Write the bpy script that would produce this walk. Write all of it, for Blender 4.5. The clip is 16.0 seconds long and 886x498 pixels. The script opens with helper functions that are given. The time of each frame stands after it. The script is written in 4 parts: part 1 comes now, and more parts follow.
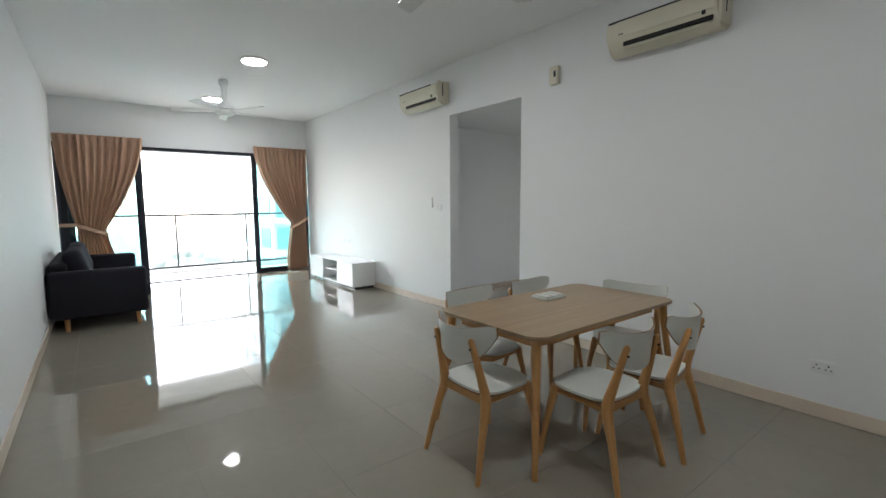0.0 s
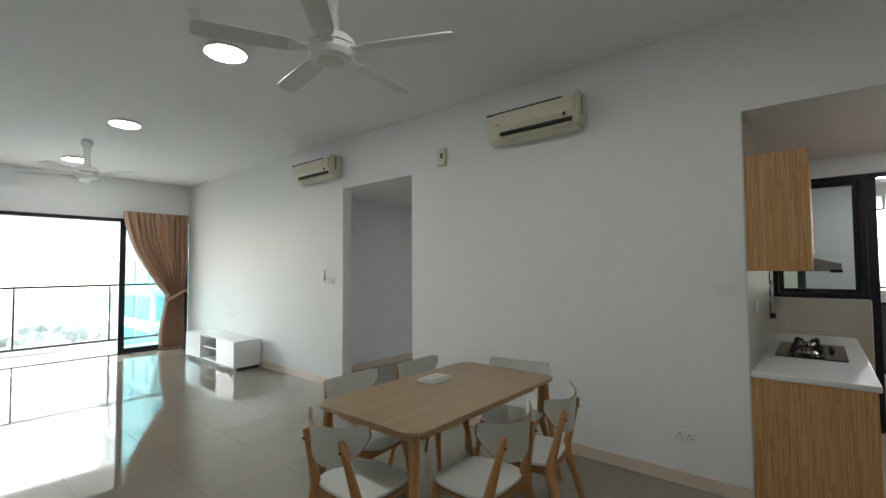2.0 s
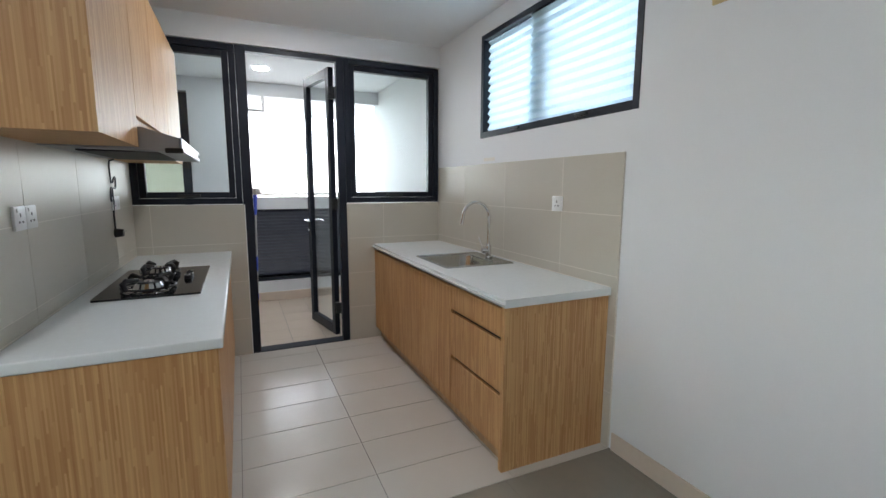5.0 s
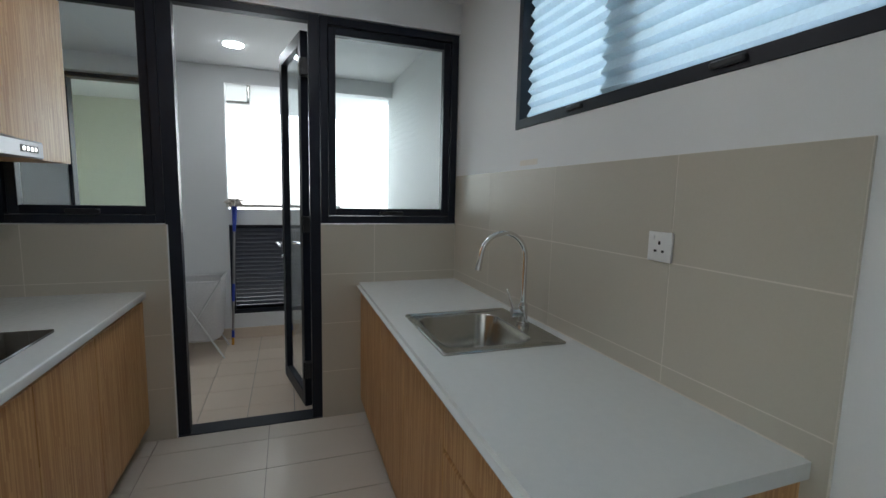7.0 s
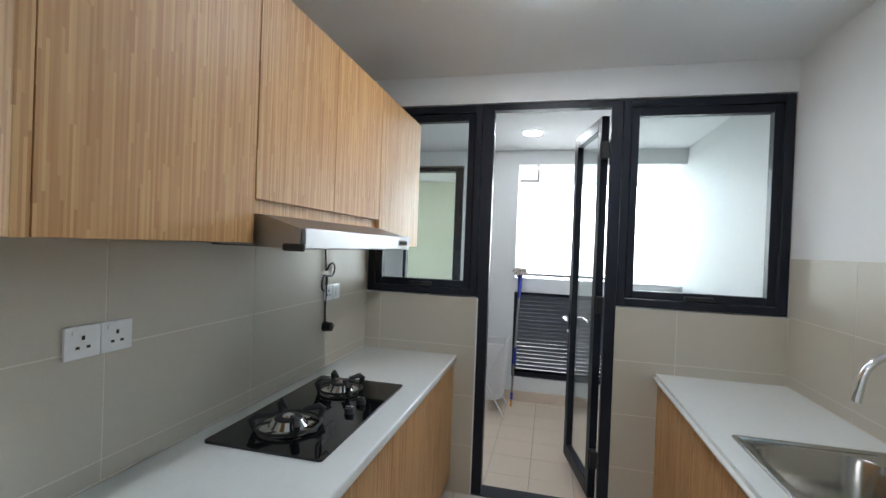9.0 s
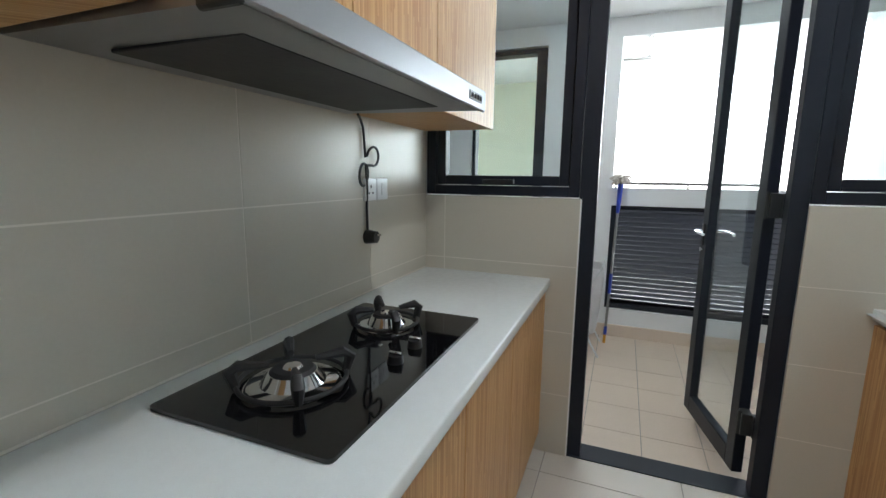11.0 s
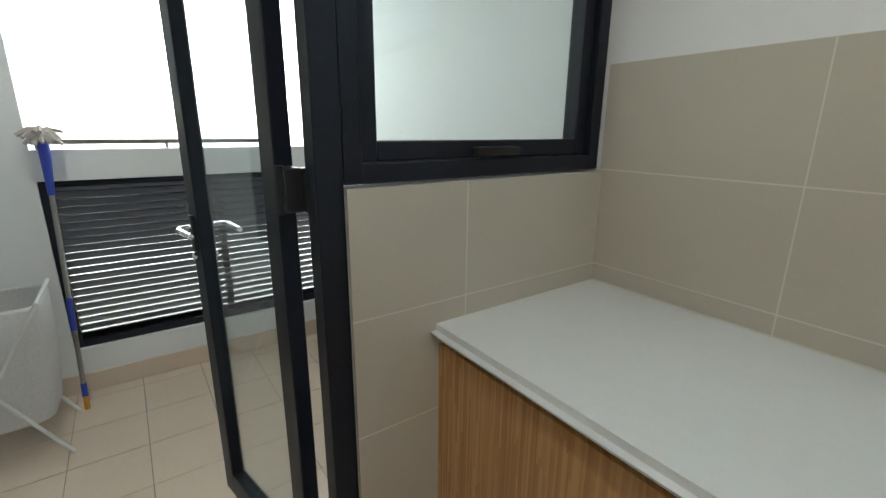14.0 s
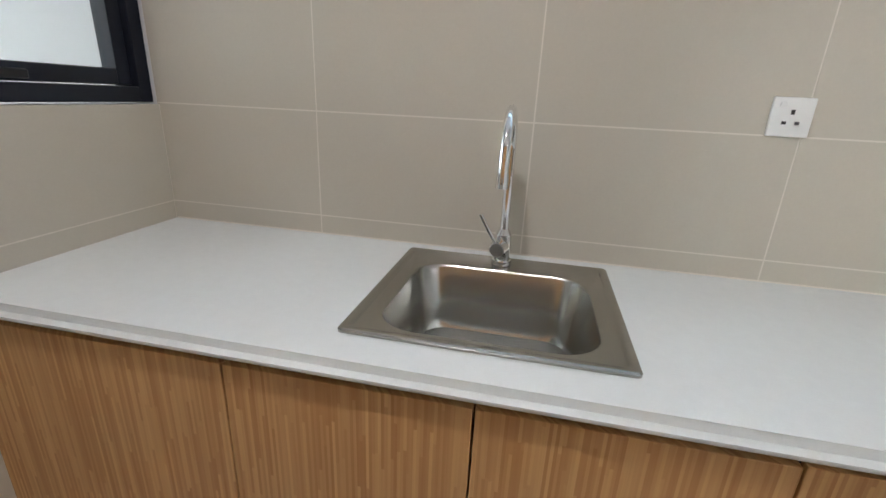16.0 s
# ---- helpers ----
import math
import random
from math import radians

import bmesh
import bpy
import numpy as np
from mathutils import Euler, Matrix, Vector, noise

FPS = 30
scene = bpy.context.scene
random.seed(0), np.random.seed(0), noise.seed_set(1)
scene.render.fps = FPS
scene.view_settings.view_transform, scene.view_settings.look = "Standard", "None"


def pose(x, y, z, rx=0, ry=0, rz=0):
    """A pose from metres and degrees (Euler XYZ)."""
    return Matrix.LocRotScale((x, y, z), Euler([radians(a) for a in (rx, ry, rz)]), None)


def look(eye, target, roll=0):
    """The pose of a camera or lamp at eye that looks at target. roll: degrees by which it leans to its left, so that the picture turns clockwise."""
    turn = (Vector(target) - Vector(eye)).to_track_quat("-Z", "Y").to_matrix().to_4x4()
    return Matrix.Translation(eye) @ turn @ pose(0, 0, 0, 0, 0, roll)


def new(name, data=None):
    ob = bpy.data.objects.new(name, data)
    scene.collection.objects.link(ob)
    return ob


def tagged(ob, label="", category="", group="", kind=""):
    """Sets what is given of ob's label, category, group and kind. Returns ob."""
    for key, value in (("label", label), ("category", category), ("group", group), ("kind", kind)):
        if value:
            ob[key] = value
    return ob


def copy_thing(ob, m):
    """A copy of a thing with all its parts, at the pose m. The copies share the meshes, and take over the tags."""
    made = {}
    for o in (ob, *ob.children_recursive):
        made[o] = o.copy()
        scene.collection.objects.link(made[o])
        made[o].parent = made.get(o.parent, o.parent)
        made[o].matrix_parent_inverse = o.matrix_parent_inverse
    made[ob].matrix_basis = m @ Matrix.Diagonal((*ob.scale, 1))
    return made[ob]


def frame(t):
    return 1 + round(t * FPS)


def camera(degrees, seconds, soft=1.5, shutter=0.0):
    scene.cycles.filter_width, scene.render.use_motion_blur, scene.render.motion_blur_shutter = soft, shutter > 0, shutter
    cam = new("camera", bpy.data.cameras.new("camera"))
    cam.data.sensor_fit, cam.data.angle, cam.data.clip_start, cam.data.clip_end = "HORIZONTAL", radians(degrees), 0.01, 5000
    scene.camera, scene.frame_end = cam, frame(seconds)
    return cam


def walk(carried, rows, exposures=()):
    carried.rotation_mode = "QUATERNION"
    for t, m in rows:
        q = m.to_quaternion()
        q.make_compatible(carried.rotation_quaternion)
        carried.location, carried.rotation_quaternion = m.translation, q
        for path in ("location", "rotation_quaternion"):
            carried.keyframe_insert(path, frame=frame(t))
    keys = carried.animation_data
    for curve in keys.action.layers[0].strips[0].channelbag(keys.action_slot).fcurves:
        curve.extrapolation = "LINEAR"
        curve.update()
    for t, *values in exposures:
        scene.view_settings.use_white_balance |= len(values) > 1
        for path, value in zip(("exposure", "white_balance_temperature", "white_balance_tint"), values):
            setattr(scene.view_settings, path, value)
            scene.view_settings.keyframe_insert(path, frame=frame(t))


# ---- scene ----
cam = camera(89.9, 16.0)
PATH = [
    (0, (0.687, 0.138, 1.485), (1.906, 1.71, 1.279), -0.4),
    (0.5, (0.706, 0.138, 1.558), (1.92, 1.727, 1.504), 0.2),
    (1, (0.737, 0.14, 1.622), (1.965, 1.719, 1.651), 0.2),
    (1.5, (0.803, 0.103, 1.615), (2.162, 1.568, 1.708), 0.2),
    (2, (0.869, 0.085, 1.598), (2.396, 1.374, 1.679), -0.4),
    (2.5, (1.009, 0.092, 1.541), (2.744, 1.086, 1.491), -0.3),
    (3, (1.312, 0.139, 1.519), (3.252, 0.613, 1.406), 0.7),
    (3.5, (1.6, 0.13, 1.48), (3.591, 0.13, 1.294), 0.4),
    (4, (1.998, 0.068, 1.465), (3.957, -0.263, 1.239), 0.5),
    (4.5, (2.441, -0.055, 1.438), (4.313, -0.716, 1.201), 0.9),
    (5, (2.863, -0.26, 1.399), (4.664, -1.083, 1.12), 0.2),
    (5.2, (3.02, -0.357, 1.371), (4.821, -1.18, 1.089), 0.4),
    (7.3, (4.014, -0.946, 1.477), (5.923, -1.506, 1.269), 1.7),
    (7.5, (4.023, -0.944, 1.508), (5.965, -1.391, 1.343), 1.6),
    (8, (4.022, -0.837, 1.545), (6.016, -0.991, 1.494), 1.7),
    (8.5, (4.004, -0.804, 1.583), (5.993, -0.599, 1.555), 1.9),
    (9, (4.001, -0.732, 1.57), (5.945, -0.263, 1.556), 2.2),
    (9.5, (4.033, -0.676, 1.492), (5.922, -0.022, 1.447), 2.0),
    (9.7, (4.081, -0.671, 1.46), (5.947, 0.04, 1.343), 2.1),
    (12, (5.361, -0.353, 1.323), (7.212, 0.213, 0.818), -1.4),
    (12.5, (5.643, -0.428, 1.320), (7.552, -0.149, 0.793), -1.7),
    (13, (5.831, -0.571, 1.352), (7.758, -0.689, 0.829), -0.8),
    (13.5, (5.887, -0.679, 1.369), (7.701, -1.345, 0.855), -0.5),
    (14, (5.886, -0.741, 1.376), (7.460, -1.858, 0.854), 0.5),
    (14.5, (5.804, -0.806, 1.372), (7.057, -2.277, 0.857), 1.1),
    (15, (5.71, -0.824, 1.35), (6.604, -2.543, 0.855), 1.5),
    (15.5, (5.648, -0.78, 1.307), (6.161, -2.648, 0.812), 2.7),
    (16, (5.585, -0.748, 1.311), (5.962, -2.601, 0.662), 2.6),
]
walk(cam, [(t, look(eye, target, roll)) for t, eye, target, roll in PATH],
     exposures=[
         (0.0, 3.45, 6700, 13), (1.5, 3.3, 6850, 11), (2.0, 3.2, 6950, 11), (2.5, 3.25, 6950, 11), (3.0, 3.85, 6850, 11), (3.5, 4.15, 6650, 12),
         (4.0, 4.15, 6500, 15), (5.0, 4.0, 6350, 14), (7.3, 3.1, 6300, 10), (7.5, 3.1, 6300, 10), (8.0, 3.25, 6250, 10), (9.0, 4.1, 6250, 11), (9.5, 4.15, 6250, 11),
         (12.0, 4.4, 6350, 8), (12.5, 4.55, 6350, 8), (13.0, 4.45, 6300, 9), (13.5, 4.2, 6450, 11), (14.0, 3.9, 6750, 5), (14.5, 3.75, 7000, 0),
         (15.0, 4.45, 7000, 8), (15.5, 4.45, 6800, 12), (16.0, 4.35, 6600, 16)])

# ---- world and light ----
world = bpy.data.worlds.new("overcast_sky")
scene.world = world
world.use_nodes = True
wn, wl = world.node_tree.nodes, world.node_tree.links
sky = wn.new("ShaderNodeTexSky")
sky.sky_type, sky.sun_disc = "NISHITA", False
sky.sun_elevation, sky.sun_rotation = radians(50), radians(-35)
pale = wn.new("ShaderNodeHueSaturation")
pale.inputs["Saturation"].default_value = 0.34
wl.new(sky.outputs[0], pale.inputs["Color"])
wl.new(pale.outputs[0], wn["Background"].inputs["Color"])
wn["Background"].inputs["Strength"].default_value = 0.15
sun = new("sun", bpy.data.lights.new("sun", "SUN"))
sun.data.energy, sun.data.angle, sun.data.color = 1.0, radians(25), (1.0, 0.98, 0.95)
sun.matrix_world = look((0, 0, 0), (-math.sin(radians(-35)) * 0.64, -math.cos(radians(-35)) * 0.64, -0.77))

# ---- materials ----
def shader(name, color, rough=0.5, metal=0.0, vary=0.06, scale=6.0, grain=60.0, bump=0.02, spec=0.5, coat=0.0, sheen_vary=0.15):
    """Principled paint with slow and fine variation and a little relief."""
    m = bpy.data.materials.new(name)
    m.use_nodes = True
    n, l = m.node_tree.nodes, m.node_tree.links
    b = n["Principled BSDF"]
    b.inputs["Roughness"].default_value, b.inputs["Metallic"].default_value = rough, metal
    b.inputs["Specular IOR Level"].default_value = spec
    b.inputs["Coat Weight"].default_value = coat
    geo, info = n.new("ShaderNodeNewGeometry"), n.new("ShaderNodeObjectInfo")
    big, fine = n.new("ShaderNodeTexNoise"), n.new("ShaderNodeTexNoise")
    big.inputs["Scale"].default_value, fine.inputs["Scale"].default_value = scale, grain
    big.inputs["Detail"].default_value, fine.inputs["Detail"].default_value = 3, 2
    for tex in (big, fine):
        l.new(geo.outputs["Position"], tex.inputs["Vector"])
    add = n.new("ShaderNodeMath")
    add.operation = "ADD"
    l.new(big.outputs["Fac"], add.inputs[0])
    l.new(fine.outputs["Fac"], add.inputs[1])
    rnd = n.new("ShaderNodeMath")
    rnd.operation = "MULTIPLY_ADD"
    l.new(info.outputs["Random"], rnd.inputs[0])
    rnd.inputs[1].default_value = 0.35
    l.new(add.outputs[0], rnd.inputs[2])
    ramp = n.new("ShaderNodeMapRange")
    ramp.inputs["From Min"].default_value, ramp.inputs["From Max"].default_value = 0.6, 1.75
    ramp.inputs["To Min"].default_value, ramp.inputs["To Max"].default_value = 1 - vary, 1 + vary
    l.new(rnd.outputs[0], ramp.inputs["Value"])
    mul = n.new("ShaderNodeMix")
    mul.data_type, mul.blend_type = "RGBA", "MULTIPLY"
    mul.inputs["Factor"].default_value = 1.0
    mul.inputs["A"].default_value = (*color, 1)
    l.new(ramp.outputs[0], mul.inputs["B"])
    l.new(mul.outputs["Result"], b.inputs["Base Color"])
    if bump:
        bp = n.new("ShaderNodeBump")
        bp.inputs["Strength"].default_value, bp.inputs["Distance"].default_value = bump, 0.01
        l.new(add.outputs[0], bp.inputs["Height"])
        l.new(bp.outputs["Normal"], b.inputs["Normal"])
    rr = n.new("ShaderNodeMapRange")
    rr.inputs["To Min"].default_value, rr.inputs["To Max"].default_value = rough * (1 - sheen_vary), min(1, rough * (1 + sheen_vary))
    l.new(big.outputs["Fac"], rr.inputs["Value"])
    l.new(rr.outputs[0], b.inputs["Roughness"])
    return m


def staves(name, light, dark, axis="z", width=0.011, length=0.34, rough=0.38):
    """Laminate of thin strips, each with its own tint, running along the axis."""
    m = bpy.data.materials.new(name)
    m.use_nodes = True
    n, l = m.node_tree.nodes, m.node_tree.links
    b = n["Principled BSDF"]
    b.inputs["Roughness"].default_value = rough
    geo, sep, com = n.new("ShaderNodeNewGeometry"), n.new("ShaderNodeSeparateXYZ"), n.new("ShaderNodeCombineXYZ")
    l.new(geo.outputs["Position"], sep.inputs[0])
    add = n.new("ShaderNodeMath")
    along, across = ("Z", ("X", "Y")) if axis == "z" else ("X", ("Y", "Z"))
    l.new(sep.outputs[across[0]], add.inputs[0])
    l.new(sep.outputs[across[1]], add.inputs[1])
    l.new(sep.outputs[along], com.inputs["X"])
    l.new(add.outputs[0], com.inputs["Y"])
    row, low, jump, shift = (n.new("ShaderNodeMath") for _ in range(4))
    row.operation, row.inputs[1].default_value = "DIVIDE", width
    l.new(add.outputs[0], row.inputs[0])
    low.operation = "FLOOR"
    l.new(row.outputs[0], low.inputs[0])
    chance = n.new("ShaderNodeTexWhiteNoise")
    chance.noise_dimensions = "1D"
    l.new(low.outputs[0], chance.inputs["W"])
    jump.operation, jump.inputs[1].default_value = "DIVIDE", length
    l.new(sep.outputs[along], jump.inputs[0])
    l.new(jump.outputs[0], shift.inputs[0])
    l.new(chance.outputs["Value"], shift.inputs[1])
    cell = n.new("ShaderNodeMath")
    cell.operation = "FLOOR"
    l.new(shift.outputs[0], cell.inputs[0])
    pair = n.new("ShaderNodeCombineXYZ")
    l.new(low.outputs[0], pair.inputs["X"])
    l.new(cell.outputs[0], pair.inputs["Y"])
    brick = n.new("ShaderNodeTexWhiteNoise")
    brick.noise_dimensions = "2D"
    l.new(pair.outputs[0], brick.inputs["Vector"])
    stretch = n.new("ShaderNodeMapping")
    stretch.inputs["Scale"].default_value = (3.0, 160.0, 1.0)
    l.new(com.outputs[0], stretch.inputs["Vector"])
    fibre = n.new("ShaderNodeTexNoise")
    fibre.inputs["Scale"].default_value, fibre.inputs["Detail"].default_value = 1.0, 3
    l.new(stretch.outputs[0], fibre.inputs["Vector"])
    wide = n.new("ShaderNodeTexNoise")
    wide.inputs["Scale"].default_value = 1.6
    l.new(geo.outputs["Position"], wide.inputs["Vector"])
    mix = n.new("ShaderNodeMix")
    mix.inputs["Factor"].default_value = 0.45
    l.new(brick.outputs["Value"], mix.inputs["A"])
    l.new(fibre.outputs["Fac"], mix.inputs["B"])
    last = n.new("ShaderNodeMath")
    last.operation = "MULTIPLY_ADD"
    last.inputs[1].default_value = 0.25
    l.new(wide.outputs["Fac"], last.inputs[0])
    l.new(mix.outputs["Result"], last.inputs[2])
    ramp = n.new("ShaderNodeValToRGB")
    ramp.color_ramp.elements[0].position, ramp.color_ramp.elements[1].position = 0.3, 0.95
    ramp.color_ramp.elements[0].color, ramp.color_ramp.elements[1].color = (*light, 1), (*dark, 1)
    l.new(last.outputs[0], ramp.inputs["Fac"])
    l.new(ramp.outputs["Color"], b.inputs["Base Color"])
    bp = n.new("ShaderNodeBump")
    bp.inputs["Strength"].default_value, bp.inputs["Distance"].default_value = 0.05, 0.002
    l.new(fibre.outputs["Fac"], bp.inputs["Height"])
    l.new(bp.outputs["Normal"], b.inputs["Normal"])
    return m


def glass(name, tint=(1, 1, 1)):
    """A thin pane: clear straight through, with more mirror gloss at a slant."""
    m = bpy.data.materials.new(name)
    m.use_nodes = True
    n, l = m.node_tree.nodes, m.node_tree.links
    clear, gloss, mix, fres = n.new("ShaderNodeBsdfTransparent"), n.new("ShaderNodeBsdfGlossy"), n.new("ShaderNodeMixShader"), n.new("ShaderNodeLayerWeight")
    clear.inputs["Color"].default_value = (*tint, 1)
    gloss.inputs["Roughness"].default_value = 0.02
    steep, share = n.new("ShaderNodeMath"), n.new("ShaderNodeMath")
    steep.operation, steep.inputs[1].default_value = "POWER", 4.0
    share.operation, share.inputs[1].default_value, share.inputs[2].default_value = "MULTIPLY_ADD", 0.7, 0.03
    fres.inputs["Blend"].default_value = 0.5
    l.new(fres.outputs["Facing"], steep.inputs[0])
    l.new(steep.outputs[0], share.inputs[0])
    l.new(share.outputs[0], mix.inputs["Fac"])
    l.new(clear.outputs[0], mix.inputs[1])
    l.new(gloss.outputs[0], mix.inputs[2])
    l.new(mix.outputs[0], n["Material Output"].inputs["Surface"])
    return m


def lamp_glow(name, color, strength):
    m = bpy.data.materials.new(name)
    m.use_nodes = True
    b = m.node_tree.nodes["Principled BSDF"]
    b.inputs["Base Color"].default_value = (0.8, 0.8, 0.8, 1)
    b.inputs["Emission Color"].default_value, b.inputs["Emission Strength"].default_value = (*color, 1), strength
    return m


def cloth_sheer(name, color, through_part):
    """Cloth that lets some light through."""
    m = bpy.data.materials.new(name)
    m.use_nodes = True
    n, l = m.node_tree.nodes, m.node_tree.links
    a, b, mix = n.new("ShaderNodeBsdfDiffuse"), n.new("ShaderNodeBsdfTranslucent"), n.new("ShaderNodeMixShader")
    geo, weave, ramp = n.new("ShaderNodeNewGeometry"), n.new("ShaderNodeTexNoise"), n.new("ShaderNodeMix")
    weave.inputs["Scale"].default_value, weave.inputs["Detail"].default_value = 90, 4
    l.new(geo.outputs["Position"], weave.inputs["Vector"])
    ramp.data_type = "RGBA"
    ramp.inputs["A"].default_value = (*[c * 0.88 for c in color], 1)
    ramp.inputs["B"].default_value = (*[min(1, c * 1.12) for c in color], 1)
    l.new(weave.outputs["Fac"], ramp.inputs["Factor"])
    for s in (a, b):
        l.new(ramp.outputs["Result"], s.inputs["Color"])
    mix.inputs["Fac"].default_value = through_part
    l.new(a.outputs[0], mix.inputs[1])
    l.new(b.outputs[0], mix.inputs[2])
    l.new(mix.outputs[0], n["Material Output"].inputs["Surface"])
    return m


WALL = shader("wall_paint", (0.80, 0.812, 0.815), 0.55, vary=0.02, scale=0.8, grain=180, bump=0.03)
CEIL = shader("ceiling_paint", (0.845, 0.857, 0.862), 0.7, vary=0.015, scale=0.6, grain=180, bump=0.02)
SKIRT = shader("skirting_tile", (0.66, 0.56, 0.46), 0.3, vary=0.04)
SMEAR = shader("filler_smear", (0.80, 0.76, 0.69), 0.7)
TILE = shader("wall_tile", (0.528, 0.49, 0.412), 0.36, vary=0.035, scale=2.5, grain=120, bump=0)
GROUT = shader("pale_grout", (0.70, 0.655, 0.58), 0.8, vary=0.06)
FLOOR = shader("polished_floor_tile", (0.275, 0.252, 0.208), 0.045, vary=0.05, scale=2.2, grain=14, bump=0.0035, spec=0.6)
FLOORGROUT = shader("floor_grout", (0.27, 0.25, 0.22), 0.7, vary=0.1)
LIVGROUT = shader("living_grout", (0.25, 0.229, 0.188), 0.4, vary=0.05)
RAILING = shader("dark_grey_metal", (0.035, 0.038, 0.04), 0.4, 0.6)
KFLOOR = shader("kitchen_floor_tile", (0.60, 0.555, 0.49), 0.17, vary=0.02, scale=0.7, grain=160, bump=0, sheen_vary=0)
YFLOOR = shader("yard_floor_tile", (0.69, 0.57, 0.46), 0.3, vary=0.05, scale=3, grain=90, bump=0)
WOOD = staves("striped_laminate", (0.64, 0.385, 0.165), (0.43, 0.205, 0.068), width=0.0060, length=0.26, rough=0.48)
PLAINWOOD = staves("plain_laminate", (0.52, 0.34, 0.18), (0.40, 0.25, 0.125), width=0.03, length=0.9)
OAK = staves("pale_oak", (0.385, 0.27, 0.158), (0.315, 0.215, 0.12), axis="x", width=0.012, length=0.7, rough=0.35)
BIRCH = shader("birch_wood", (0.50, 0.255, 0.09), 0.4, vary=0.14, scale=9, grain=50, bump=0.02)
PLYEDGE = shader("bare_ply_edge", (0.27, 0.14, 0.06), 0.5, vary=0.15, scale=12)
PLYWHITE = shader("white_ply", (0.66, 0.68, 0.64), 0.3, vary=0.02)
STONE = shader("white_worktop", (0.76, 0.79, 0.78), 0.22, vary=0.035, scale=40, grain=260, bump=0.004)
FRAME = shader("dark_aluminium", (0.009, 0.012, 0.021), 0.42, vary=0.15, scale=4, spec=0.35)
STEEL = shader("brushed_steel", (0.34, 0.33, 0.315), 0.28, 1.0, vary=0.02, scale=1, grain=300, bump=0, sheen_vary=0)
SINKSTEEL = shader("satin_sink_steel", (0.43, 0.42, 0.39), 0.23, 1.0, vary=0.03, scale=3, grain=300, bump=0, sheen_vary=0.25)
HOODSTEEL = shader("hood_steel", (0.36, 0.36, 0.37), 0.40, 1.0, vary=0.03, scale=2, grain=300, bump=0)
SLAT = shader("louvre_metal", (0.022, 0.026, 0.042), 0.38, 0.3, vary=0.2, scale=3)
CHROME = shader("chrome", (0.78, 0.78, 0.78), 0.07, 1.0, vary=0.02, bump=0)
BLACK = shader("black_plastic", (0.012, 0.012, 0.013), 0.4, vary=0.2)
BLACKGLASS = shader("black_glass", (0.006, 0.006, 0.007), 0.04, vary=0.1, bump=0)
IRON = shader("cast_iron", (0.015, 0.015, 0.016), 0.55, vary=0.25, bump=0.06)
WHITEPL = shader("white_plastic", (0.80, 0.81, 0.80), 0.3, vary=0.02)
FANWHITE = shader("fan_blade_paint", (0.70, 0.71, 0.71), 0.55, vary=0.02, bump=0)
CREAM = shader("yellowed_plastic", (0.70, 0.66, 0.53), 0.35, vary=0.03)
YELLOWED = shader("aged_plate", (0.66, 0.53, 0.26), 0.4, vary=0.05)
SOFA = shader("charcoal_fabric", (0.022, 0.022, 0.030), 0.95, vary=0.25, scale=5, grain=400, bump=0.25, spec=0.2)
LACQUER = shader("white_lacquer", (0.80, 0.81, 0.81), 0.12, vary=0.015, bump=0)
CURTAIN = cloth_sheer("beige_curtain_cloth", (0.60, 0.40, 0.29), 0.2)
PLEAT = cloth_sheer("white_pleated_cloth", (0.62, 0.73, 0.79), 0.40)
NET = cloth_sheer("white_net_cloth", (0.85, 0.84, 0.84), 0.35)
PANE = glass("clear_glass", (0.94, 0.975, 0.98))
TEALPANE = glass("tinted_balcony_glass", (0.80, 0.945, 0.955))
GLOW = lamp_glow("lamp_diffuser", (0.92, 0.975, 1.0), 7.0)
SPOT = lamp_glow("downlight_diffuser", (0.97, 0.98, 1.0), 19.0)
BLUE = shader("blue_plastic", (0.03, 0.06, 0.42), 0.35)
ORANGE = shader("orange_plastic", (0.75, 0.35, 0.03), 0.4)
MOPHEAD = shader("mop_yarn", (0.55, 0.50, 0.46), 0.95, vary=0.3, grain=120, bump=0.5)
CREAMWALL = shader("cream_wall_paint", (0.72, 0.74, 0.62), 0.6, vary=0.02, bump=0.02)
CONCRETE = shader("balcony_tile", (0.62, 0.60, 0.56), 0.4, vary=0.05)
# Distance haze is put into this foliage colour, pale and grey.
HAZED_LEAF = shader("hazed_far_foliage", (0.26, 0.30, 0.28), 0.9, vary=0.4, scale=0.08, grain=0.6)
FARWALL = shader("far_white_render", (0.75, 0.76, 0.75), 0.8, vary=0.05, scale=0.3)
FARGLASS = shader("far_teal_glass", (0.20, 0.36, 0.38), 0.15, vary=0.2, scale=0.5)
# Ground colour with haze mixed in, greyed to cut its green bounce.
HAZED_GROUND = shader("hazed_far_ground", (0.27, 0.28, 0.26), 0.95, vary=0.3, scale=0.02, grain=0.2)


# ---- mesh helpers ----
def box(bm, x0, x1, y0, y1, z0, z1, bevel=0.0, seg=1):
    m = Matrix.LocRotScale(((x0 + x1) / 2, (y0 + y1) / 2, (z0 + z1) / 2), None, (abs(x1 - x0), abs(y1 - y0), abs(z1 - z0)))
    vs = bmesh.ops.create_cube(bm, size=1.0, matrix=m)["verts"]
    if bevel:
        es = list({e for v in vs for e in v.link_edges})
        bmesh.ops.bevel(bm, geom=es, offset=bevel, segments=seg, profile=0.5, affect="EDGES")
    return bm


